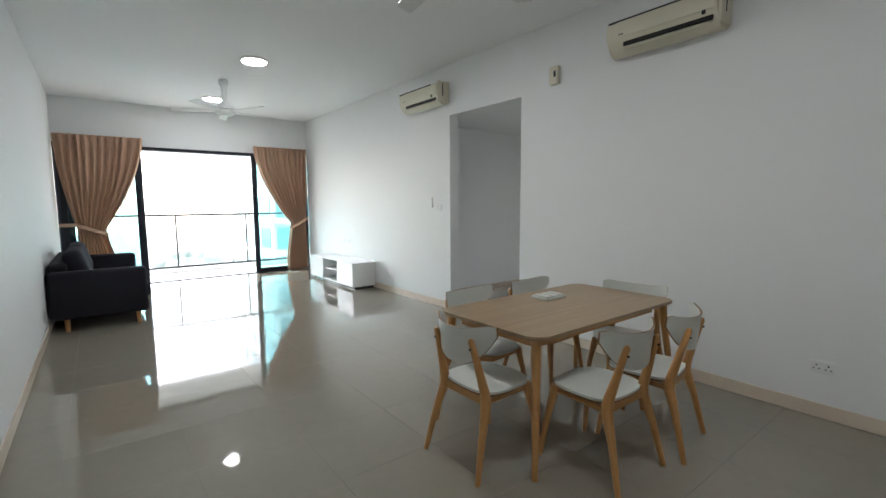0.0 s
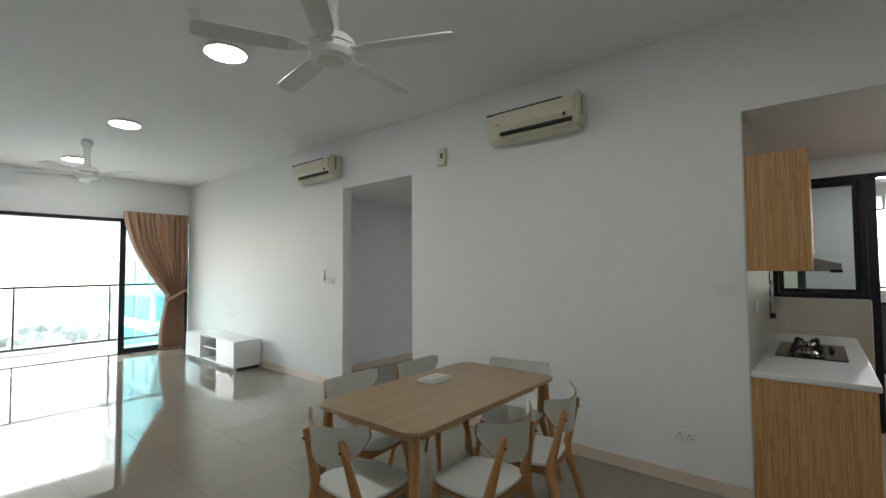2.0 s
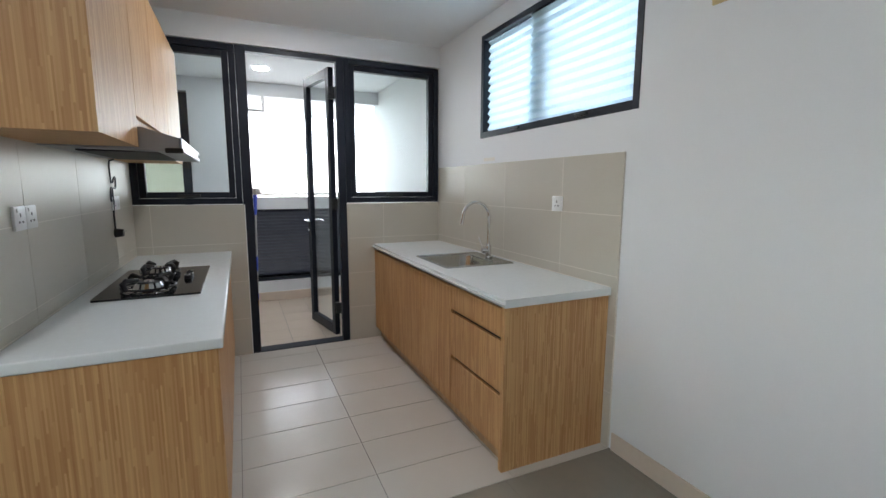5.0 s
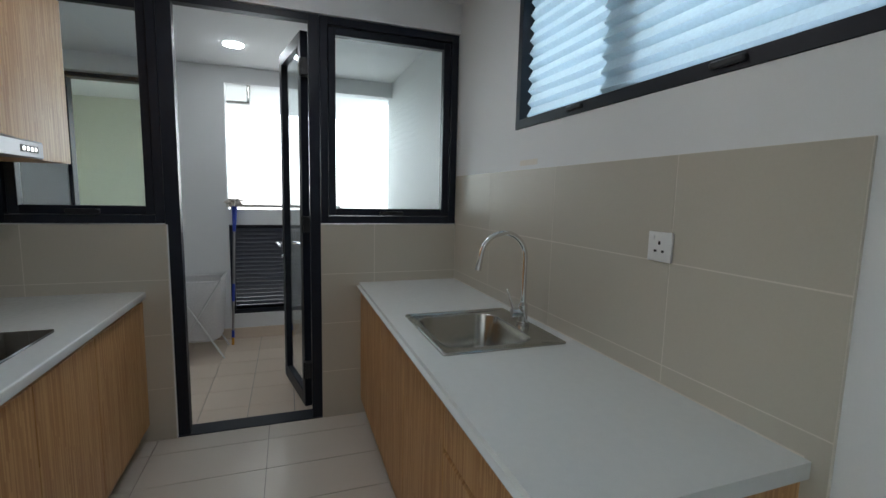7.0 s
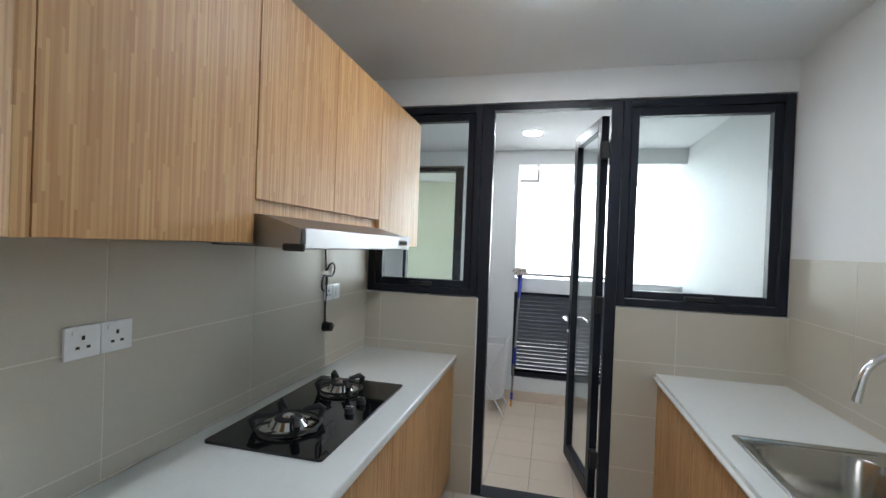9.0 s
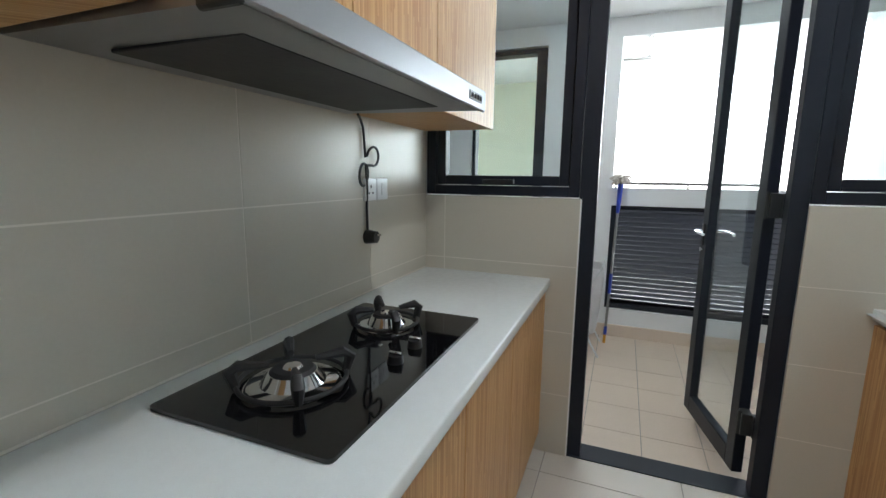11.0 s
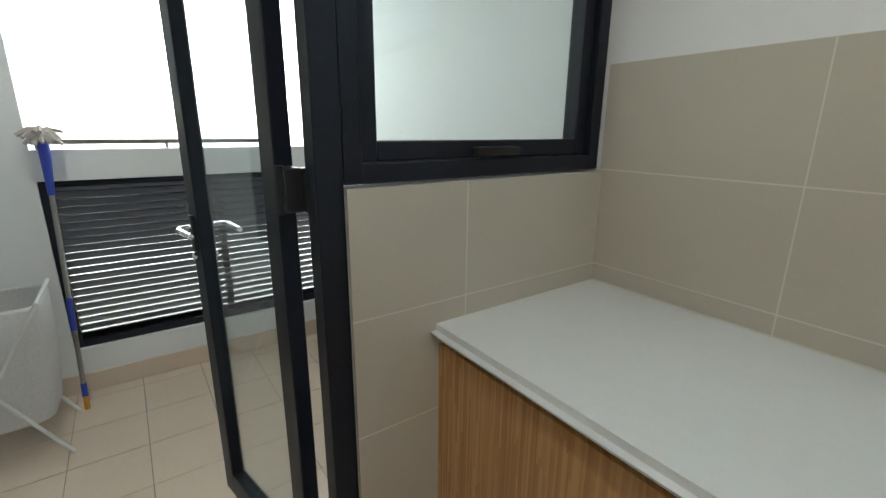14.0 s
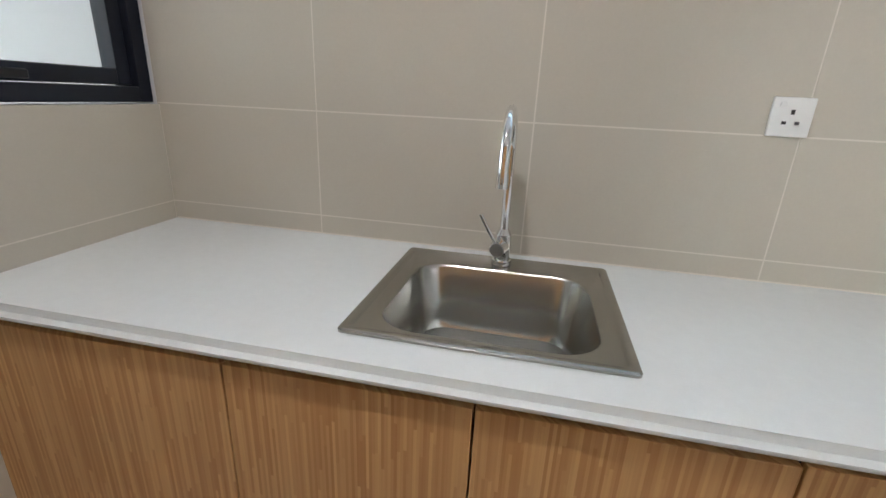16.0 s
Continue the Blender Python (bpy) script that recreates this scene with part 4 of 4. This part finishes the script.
# sink side
for k, (a, c) in enumerate(zip(SEAMS, SEAMS[1:])):
    a = a + 0.04 if k == 0 else a
    u = thing("base_cabinet", ((a + c) / 2, -1.7, 0), "striped wood laminate " + ("drawer unit at the counter's end" if k == 0 else "base cabinet under the sink counter"), "cabinet", "sink side base cabinets")
    sunk = k in (2, 1)
    part("body", cube(a + (0.018 if k == 0 else 0.0005), c - 0.0005, YS + 0.012, FR - 0.034, 0.10, 0.60 if sunk else COUNTER - 0.04), PLAINWOOD, u)
    part("toe_kick", cube(a + (0.02 if k == 0 else 0), c, FR - 0.065, FR - 0.05, 0, 0.10), PLAINWOOD, u)
    if k == 0:
        part("end_panel", cube(a - 0.012, a + 0.0175, YS + 0.003, FR + 0.002, 0.0, COUNTER - 0.041, 0.001), WOOD, u)
        for z0, z1 in ((0.10, 0.385), (0.405, 0.665), (0.685, COUNTER - 0.056)):
            front("drawer_front", FR, 1, a + 0.018, c, z0, z1, u)
        # Black sheet behind the drawers, standing in for the shade in their gaps.
        part("finger_gap", cube(a + 0.02, c, FR - 0.032, FR - 0.028, 0.11, COUNTER - 0.045), BLACK, u)
    else:
        front("cabinet_door", FR, 1, a, c, 0.10, COUNTER - 0.060, u)
        # Black strip below the worktop, put in as the shade of the gap.
        part("finger_gap", cube(a, c, FR - 0.032, FR - 0.028, COUNTER - 0.07, COUNTER - 0.041), BLACK, u)
# worktop with the sink's cut-out
SX0, SX1, SYA, SYB = 5.375, 5.925, -1.943, -1.435
b = cube(4.555, SX0 + 0.03, YS + 0.011, SYB - 0.03, COUNTER - 0.04, COUNTER)
box(b, SX1 - 0.03, XK - 0.009, YS + 0.011, SYB - 0.03, COUNTER - 0.04, COUNTER)
box(b, SX0 + 0.03, SX1 - 0.03, YS + 0.011, SYA + 0.03, COUNTER - 0.04, COUNTER)
strip = box(bmesh.new(), 4.555, XK - 0.009, SYB - 0.03, -1.334, COUNTER - 0.04, COUNTER)
rims = [e for e in strip.edges if all(abs(v.co.y + 1.334) < 1e-4 for v in e.verts) and abs(e.verts[0].co.z - e.verts[1].co.z) < 1e-4]
bmesh.ops.bevel(strip, geom=rims, offset=0.0185, segments=6, affect="EDGES")
wt = thing("worktop", (5.65, -1.68, COUNTER - 0.04), "white speckled worktop with a sink cut-out", "worktop")
part("slab", b, STONE, wt)
part("front_edge", strip, STONE, wt, "rounded white front edge")
part("sealant", cube(4.57, XK - 0.012, YS + 0.0085, YS + 0.0108, COUNTER - 0.002, COUNTER + 0.004, 0.001), GROUT, wt)

# upper cabinets
UY, UZ0, UZ1, UZH = 0.112, 1.558, 2.345, 1.688
for k, (a, c) in enumerate(((XW + 0.02, 5.135), (5.135, 5.62), (5.62, 6.10), (6.10, XK - 0.012))):
    z0 = UZH if k in (1, 2) else UZ0
    u = thing("wall_cabinet", ((a + c) / 2, 0.3, z0), "striped wood laminate wall cabinet" + (" above the cooker hood" if k in (1, 2) else ""), "cabinet", "wall cabinets")
    part("body", cube(a + (0.018 if k == 0 else 0.0005), c - 0.0005, UY + 0.0195, YK - 0.012, 1.646 if k in (1, 2) else z0 + 0.002, UZ1), WOOD, u)
    front("cabinet_door", UY, -1, a + (0.018 if k == 0 else 0), c, z0, UZ1, u)
    if k == 0:
        part("end_panel", cube(a - 0.012, a + 0.0175, UY - 0.001, YK - 0.003, z0 - 0.001, UZ1 + 0.002, 0.001), WOOD, u)

# cooker hood
hd = thing("cooker_hood", (5.72, 0.2, 1.56), "slim stainless steel cooker hood under wall cabinets", "cooker hood")
X0, X1 = 5.20, 6.085
b = bmesh.new()
prof = [(YK - 0.012, 1.556), (-0.03, 1.546), (-0.035, 1.604), (0.10, 1.644), (YK - 0.012, 1.644)]
ra, rb = [b.verts.new((5.145, y, z)) for y, z in prof], [b.verts.new((X1 + 0.005, y, z)) for y, z in prof]
b.faces.new(ra)
b.faces.new(rb[::-1])
for i in range(5):
    j = (i + 1) % 5
    b.faces.new((ra[i], ra[j], rb[j], rb[i]))
body = part("body", b, HOODSTEEL, hd)
part("front_strip", cube(5.15, 6.12, -0.046, -0.034, 1.544, 1.607, 0.004), HOODSTEEL, hd, "brushed steel front strip")
part("end_block", cube(5.135, 5.149, -0.05, 0.02, 1.538, 1.56, 0.004), BLACK, hd)
part("filter", cube(5.25, X1 - 0.1, 0.06, 0.36, 1.546, 1.553, 0.002), IRON, hd)
part("button_panel", cube(5.96, 6.08, -0.0475, -0.045, 1.563, 1.588, 0.001), BLACK, hd)
for k in range(4):
    part("button", cube(5.97 + 0.027 * k, 5.987 + 0.027 * k, -0.0495, -0.047, 1.568, 1.583, 0.001), CHROME, hd)
cord = thing("hood_cable", (6.2, 0.44, 1.12), "black cable tied in a loose knot with plug", "cable")
pts = [(6.08, 0.40, 1.55), (6.15, 0.435, 1.545), (6.185, 0.447, 1.52), (6.195, 0.449, 1.47), (6.20, 0.447, 1.41)]
for cx, cz, rx, rz, a0, a1, y in ((6.245, 1.415, 0.045, 0.036, 180, -110, 0.440), (6.185, 1.345, 0.034, 0.042, 60, 430, 0.447)):
    pts += [(cx + rx * math.cos(radians(a0 + (a1 - a0) * k / 14)), y - 0.004 * math.sin(k / 2), cz + rz * math.sin(radians(a0 + (a1 - a0) * k / 14))) for k in range(15)]
pts += [(6.205, 0.445, 1.29), (6.208, 0.45, 1.22), (6.212, 0.45, 1.13)]
part("cord", tube(bmesh.new(), pts, 0.005, 8), BLACK, cord)
b = rod(bmesh.new(), (6.213, 0.455, 1.105), (6.213, 0.41, 1.105), 0.029, 0.023, 20)
pl = part("plug", b, BLACK, cord)
part("plug_pin", cube(6.205, 6.221, 0.395, 0.411, 1.112, 1.118), CHROME, pl)

# hob
hb = thing("gas_hob", (5.65, 0.14, COUNTER), "black glass two-burner gas hob on the worktop", "hob")
part("glass_plate", slab(bmesh.new(), rounded(5.255, 6.05, -0.066, 0.37, 0.012, 3), COUNTER + 0.001, COUNTER + 0.010), BLACKGLASS, hb)
for x, y, s in ((5.45, 0.175, 1.1), (5.875, 0.18, 0.92)):
    z = COUNTER + 0.010
    b = bmesh.new()
    for r0, r1, za, zb in ((0.095, 0.088, 0, 0.006), (0.064, 0.048, 0.006, 0.030)):
        disc(b, x, y, z + za, z + zb, r0 * s, r1 * s, 32)
    bu = part("burner", b, CHROME, hb, "steel burner ring")
    part("flame_cap", disc(bmesh.new(), x, y, z + 0.030, z + 0.037, 0.046 * s, 0.040 * s, 28), IRON, bu, "black burner cap")
    part("burner_core", disc(bmesh.new(), x, y, z + 0.037, z + 0.042, 0.020 * s, 0.016 * s, 20), CHROME, bu)
    b = tube(bmesh.new(), [(x + 0.105 * s * math.cos(a), y + 0.105 * s * math.sin(a), z + 0.012) for a in [2 * math.pi * k / 28 for k in range(29)]], 0.0055, 8)
    for k in range(4):
        a = radians(45 + 90 * k)
        c, d = math.cos(a), math.sin(a)
        tube(b, [(x + 0.105 * s * c, y + 0.105 * s * d, z + 0.008), (x + 0.115 * s * c, y + 0.115 * s * d, z + 0.045), (x + 0.10 * s * c, y + 0.10 * s * d, z + 0.056), (x + 0.045 * s * c, y + 0.045 * s * d, z + 0.050)], [0.010, 0.014, 0.013, 0.007], 8)
    part("pan_support", b, IRON, hb, "black iron pan support")
for x in (5.635, 5.745):
    k = part("knob", disc(bmesh.new(), x, 0.02, COUNTER + 0.010, COUNTER + 0.030, 0.021, 0.018, 20), BLACK, hb, "black knob")
    part("grip", cube(x - 0.004, x + 0.004, 0.003, 0.037, COUNTER + 0.030, COUNTER + 0.038, 0.002), CHROME, k)

# sink and tap
sk = thing("kitchen_sink", (5.65, -1.68, COUNTER), "stainless steel inset sink with a single bowl", "sink")
outer = rounded(SX0, SX1, SYA, SYB, 0.012, 6)
BX0, BX1, BY0, BY1 = 5.435, 5.865, -1.842, -1.478
rings = [(outer, COUNTER + 0.001), (outer, COUNTER + 0.006), (rounded(SX0 + 0.004, SX1 - 0.004, SYA + 0.004, SYB - 0.004, 0.010, 6), COUNTER + 0.009), (rounded(SX0 + 0.014, SX1 - 0.014, SYA + 0.014, SYB - 0.014, 0.010, 6), COUNTER + 0.009),
         (rounded(SX0 + 0.02, SX1 - 0.02, SYA + 0.024, SYB - 0.024, 0.010, 6), COUNTER + 0.002),
         (rounded(BX0 - 0.006, BX1 + 0.006, BY0 - 0.006, BY1 + 0.006, 0.085, 6), COUNTER + 0.003),
         (rounded(BX0, BX1, BY0, BY1, 0.08, 6), COUNTER - 0.004),
         (rounded(BX0 + 0.008, BX1 - 0.008, BY0 + 0.008, BY1 - 0.008, 0.08, 6), COUNTER - 0.145),
         (rounded(BX0 + 0.022, BX1 - 0.022, BY0 + 0.022, BY1 - 0.022, 0.075, 6), COUNTER - 0.170),
         (rounded(BX0 + 0.06, BX1 - 0.06, BY0 + 0.06, BY1 - 0.06, 0.06, 6), COUNTER - 0.178)]
b, prev = bmesh.new(), None
for ring, z in rings:
    cur = [b.verts.new((x, y, z)) for x, y in ring]
    if prev:
        for i in range(len(cur)):
            b.faces.new((prev[i], prev[(i + 1) % len(cur)], cur[(i + 1) % len(cur)], cur[i]))
    prev = cur
b.faces.new(prev)
part("bowl", b, SINKSTEEL, sk)
part("drain", disc(bmesh.new(), 5.65, -1.66, COUNTER - 0.179, COUNTER - 0.174, 0.045, 0.04, 28), CHROME, sk)
tp = thing("kitchen_tap", (5.655, -1.902, COUNTER), "chrome swan-neck kitchen tap behind the sink", "tap")
TXC, TYC, z = 5.655, -1.902, COUNTER + 0.004
b = disc(bmesh.new(), TXC, TYC, z, z + 0.012, 0.027, 0.026, 24)
disc(b, TXC, TYC, z + 0.012, z + 0.085, 0.021, 0.021, 24)
disc(b, TXC, TYC, z + 0.085, z + 0.10, 0.021, 0.013, 24)
part("base", b, CHROME, tp)
pts = [(TXC, TYC, z + 0.09), (TXC, TYC, z + 0.30)] + [(TXC, TYC + 0.105 - 0.105 * math.cos(a), z + 0.30 + 0.105 * math.sin(a)) for a in [math.pi * k / 12 for k in range(1, 12)]]
pts += [(TXC, TYC + 0.213, z + 0.29), (TXC, TYC + 0.219, z + 0.262), (TXC, TYC + 0.221, z + 0.248)]
part("spout", tube(bmesh.new(), pts, [0.0115] * (len(pts) - 2) + [0.0135, 0.0135], 16), CHROME, tp)
b = rod(bmesh.new(), (TXC, TYC, z + 0.052), (TXC + 0.012, TYC + 0.046, z + 0.052), 0.0205, 0.0205, 20)
tube(b, [(TXC + 0.012, TYC + 0.036, z + 0.060), (TXC + 0.036, TYC + 0.042, z + 0.10), (TXC + 0.060, TYC + 0.048, z + 0.145)], 0.0052, 10)
lever = part("lever", b, CHROME, tp)
part("lever_cap", rod(bmesh.new(), (TXC + 0.012, TYC + 0.046, z + 0.052), (TXC + 0.0125, TYC + 0.049, z + 0.052), 0.0195, 0.018, 20), STEEL, lever)

plate("wall_socket", (4.910, YK - 0.009, 1.282), "y-", 0.093, 0.086, "white single socket above the hob counter", 1, True, group="twin sockets")
plate("wall_socket", (5.005, YK - 0.009, 1.282), "y-", 0.093, 0.086, "white single socket above the hob counter", 1, True, group="twin sockets")
plate("wall_socket", (6.235, YK - 0.009, 1.288), "y-", 0.086, 0.086, "white socket behind the hanging cable", 1, True)
plate("light_switch", (6.325, YK - 0.009, 1.288), "y-", 0.086, 0.086, "white hood switch behind the hanging cable", 1, False)
plate("wall_socket", (5.013, YS + 0.009, 1.30), "y+", 0.090, 0.090, "white single socket above the sink counter", 1, True)
solo("paint_patch", cube(5.77, 5.93, YS, YS + 0.0015, 1.592, 1.618), SMEAR, "faint beige filler smear above the tiles", "stain")

# ---- yard ----
lv = thing("louvre_grille", (XY + 0.07, -1.17, 0.2), "dark horizontal louvre grille in the yard parapet", "louvre")
b = cube(XY + 0.03, XY + 0.11, -0.415, -0.375, 0.20, 1.11, 0.002)
box(b, XY + 0.03, XY + 0.11, YS, YS + 0.04, 0.20, 1.11, 0.002)
box(b, XY + 0.03, XY + 0.11, YS + 0.04, -0.415, 0.20, 0.245, 0.002)
box(b, XY + 0.03, XY + 0.11, YS + 0.04, -0.415, 1.075, 1.11, 0.002)
box(b, XY + 0.06, XY + 0.10, -1.20, -1.16, 0.245, 1.075, 0.002)
part("louvre_frame", b, FRAME, lv)
for k in range(21):
    z = 0.262 + 0.0405 * k
    b = cube(-0.038, 0.038, YS + 0.04, -0.415, -0.003, 0.003)
    bmesh.ops.transform(b, matrix=Matrix.Translation((XY + 0.06, 0, z)) @ pose(0, 0, 0, 0, 38, 0), verts=b.verts)
    part("slat", b, SLAT, lv)
yr = thing("yard_rail", (XY + 0.1, -0.92, 1.26), "thin grey rail on the yard parapet", "rail")
part("bar", cube(XY + 0.06, XY + 0.08, -1.47, -0.376, 1.285, 1.31, 0.003), STEEL, yr)
for y in (-1.46, -0.95, -0.40):
    part("post", cube(XY + 0.062, XY + 0.078, y - 0.008, y + 0.008, 1.26, 1.285), STEEL, yr)
br = thing("wall_bracket", (XY + 0.1, -0.5, 2.29), "pale grey metal bracket under the yard lintel", "bracket")
b = cube(XY + 0.04, XY + 0.10, -0.60, -0.385, 2.29, 2.315, 0.008)
box(b, XY + 0.04, XY + 0.10, -0.60, -0.57, 2.315, 2.47, 0.008)
part("bent_arm", b, STEEL, br)
ud = thing("door_utility", (XY + 0.07, 0.55, YF), "dark aluminium door frame to the small room", "door", "", "structure")
b = cube(XY - 0.01, XY + 0.12, 0.222, 0.31, YF, 2.44, 0.003)
box(b, XY - 0.01, XY + 0.12, 0.31, 0.865, 2.40, 2.44, 0.003)
box(b, XY + 0.02, XY + 0.12, 0.865, 0.898, YF, 2.44, 0.003)
part("door_frame", b, FRAME, ud)
mp = thing("mop", (8.60, -0.39, YF), "mop with grey yarn head and blue handle, leaning upside down", "mop")
A, B = Vector((8.60, -0.40, YF)), Vector((8.765, -0.44, 1.36))
at = lambda f: A + (B - A) * f
part("handle", rod(bmesh.new(), at(0.05), at(0.78), 0.011), STEEL, mp)
part("tip", rod(bmesh.new(), at(0), at(0.05), 0.012), ORANGE, mp, "orange tip")
part("grip", rod(bmesh.new(), at(0.05), at(0.10), 0.0135), BLUE, mp, "blue sleeve")
part("grip", rod(bmesh.new(), at(0.30), at(0.42), 0.0135), BLUE, mp, "blue sleeve")
part("collar", rod(bmesh.new(), at(0.78), at(0.965), 0.014, 0.026), BLUE, mp, "blue mop collar")
b, rng = bmesh.new(), random.Random(2)
for k in range(60):
    a, w = rng.uniform(0, 6.28), rng.uniform(0.02, 0.10)
    top = at(0.97) + Vector((0, 0, rng.uniform(0.01, 0.05)))
    tip = at(0.97) + Vector((0.6 * w * math.cos(a) - 0.02, w * math.sin(a), rng.uniform(-0.03, 0.03)))
    tube(b, [at(0.965), top, (top + tip) / 2 + Vector((0, 0, 0.015)), tip], 0.009, 5)
part("yarn_head", b, MOPHEAD, mp)
lb = thing("laundry_hamper", (8.42, -0.16, YF), "white fabric laundry hamper on crossed folding legs", "laundry hamper")
LX, LY = 8.42, -0.16
b, prev = bmesh.new(), None
for z, gx, gy in ((0.655, 0.175, 0.205), (0.64, 0.18, 0.21), (0.50, 0.172, 0.20), (0.28, 0.165, 0.188), (0.12, 0.15, 0.17), (0.085, 0.10, 0.12)):
    cur = [b.verts.new((x + 0.012 * noise.noise((x * 9, y * 9, z * 7)), y + 0.012 * noise.noise((y * 8, x * 8, z * 6 + 4)), z)) for x, y in rounded(LX - gx, LX + gx, LY - gy, LY + gy, 0.06, 5)]
    if prev:
        for i in range(len(cur)):
            b.faces.new((prev[i], prev[(i + 1) % len(cur)], cur[(i + 1) % len(cur)], cur[i]))
    prev = cur
b.faces.new(prev)
part("fabric_bag", b, NET, lb).modifiers.new("thickness", "SOLIDIFY").thickness = 0.003
for x in (LX - 0.185, LX + 0.185):
    part("leg", rod(bmesh.new(), (x, LY - 0.21, YF), (x, LY + 0.20, 0.665), 0.008), WHITEPL, lb)
    part("leg", rod(bmesh.new(), (x + 0.012, LY + 0.21, YF), (x + 0.012, LY - 0.20, 0.665), 0.008), WHITEPL, lb)
for y in (LY - 0.20, LY + 0.20):
    part("top_bar", rod(bmesh.new(), (LX - 0.19, y, 0.665), (LX + 0.20, y, 0.665), 0.008), WHITEPL, lb)
tl = thing("folding_trolley", (8.60, -1.84, YF), "folding trolley with black wheels and a silver frame", "trolley")
for y in (-1.93, -1.72):
    w = part("wheel", rod(bmesh.new(), (8.62, y, YF + 0.085), (8.62, y + 0.035, YF + 0.085), 0.085, 0.085, 28), BLACK, tl)
    part("rim", rod(bmesh.new(), (8.62, y - 0.002, YF + 0.085), (8.62, y + 0.037, YF + 0.085), 0.045, 0.045, 20), STEEL, w)
    part("upright", rod(bmesh.new(), (8.66, y + 0.017, YF + 0.06), (8.74, y + 0.017, 0.92), 0.010), STEEL, tl)
part("crossbar", rod(bmesh.new(), (8.74, -1.915, 0.92), (8.74, -1.70, 0.92), 0.010), STEEL, tl)
part("toe_plate", cube(8.40, 8.66, -1.92, -1.71, YF + 0.02, YF + 0.035, 0.003), BLACK, tl)

# ---- tiles last ----
CACHE = {}


def piece(parent, name, dims, at, material):
    """One tile; alike tiles share a mesh."""
    key = (name, material.name) + tuple(round(d, 4) for d in dims)
    if key not in CACHE:
        a, c, d = (v / 2 for v in dims)
        CACHE[key] = mesh_of(name, cube(-a, a, -c, c, -d, d), material)
    ob = new(name, CACHE[key])
    ob.location = at
    ob.parent = parent


def cuts(lo, hi, step, phase):
    k = math.ceil((lo - phase) / step - 1e-6)
    inner = []
    while phase + k * step < hi - 0.01:
        if phase + k * step > lo + 0.01:
            inner.append(phase + k * step)
        k += 1
    e = [lo] + inner + [hi]
    return list(zip(e, e[1:]))


def lay_floor(parent, name, x, y, sx, sy, px, py, z, joint, material):
    for a, c in cuts(*x, sx, px):
        for d, e in cuts(*y, sy, py):
            piece(parent, name, (c - a - joint, e - d - joint, 0.02), ((a + c) / 2, (d + e) / 2, z - 0.01), material)


FL_OB, FK_OB, FY_OB = (bpy.data.objects[n] for n in ("floor", "floor_kitchen", "floor_yard"))
lay_floor(FL_OB, "floor_tile", (XL, XW - 0.002), (YS, YB + 0.02), 0.6, 0.6, 4.03, -0.15, 0.0, 0.0016, FLOOR)
lay_floor(FK_OB, "floor_tile", (XW, XK), (YS, YK), 0.3, 0.6, 4.515, -0.80, 0.0, 0.004, KFLOOR)
lay_floor(FY_OB, "floor_tile", (XK + 0.131, XY), (YS, 2.4), 0.3, 0.3, 7.20, -0.35, YF, 0.004, YFLOOR)


def lay_wall(parent, plane, at, along, zs, step, phase, out, material=TILE, th=0.009, joint=0.004, rows=1.255):
    """Tiles 0.6 by 0.3 on a wall in the plane x or y, facing out."""
    for a, c in cuts(*along, step, phase):
        for d, e in cuts(*zs, 0.315, rows):
            dims = (th, c - a - joint, e - d - joint) if plane == "x" else (c - a - joint, th, e - d - joint)
            m = ((a + c) / 2, (d + e) / 2)
            loc = (at + out * th / 2, m[0], m[1]) if plane == "x" else (m[0], at + out * th / 2, m[1])
            piece(parent, "wall_tile", dims, loc, material)


def bed(name, bm):
    return structure(name, bm, GROUT, "pale grout bed behind beige wall tiles", "tiling")


g1 = bed("trim_tiles_south", cube(4.52, XK, YS, YS + 0.0081, 0, 1.572))
lay_wall(g1, "y", YS, (4.52, XK), (0, 1.573), 0.63, 5.608, 1)
g2 = bed("trim_tiles_north", cube(XW + 0.003, XK, YK - 0.0081, YK, 0, HK))
lay_wall(g2, "y", YK, (XW + 0.003, XK), (0, HK), 0.63, 5.608, -1)
g3 = bed("trim_tiles_east", cube(XK - 0.0081, XK, YS, -1.12, 0, 1.25))
lay_wall(g3, "x", XK, (YS + 0.01, -1.118), (0, 1.252), 0.63, -1.45, -1)
g4 = bed("trim_tiles_east_hob", cube(XK - 0.0081, XK, -0.295, YK - 0.01, 0, 1.25))
lay_wall(g4, "x", XK, (-0.295, YK - 0.01), (0, 1.252), 0.9, -1.45, -1)
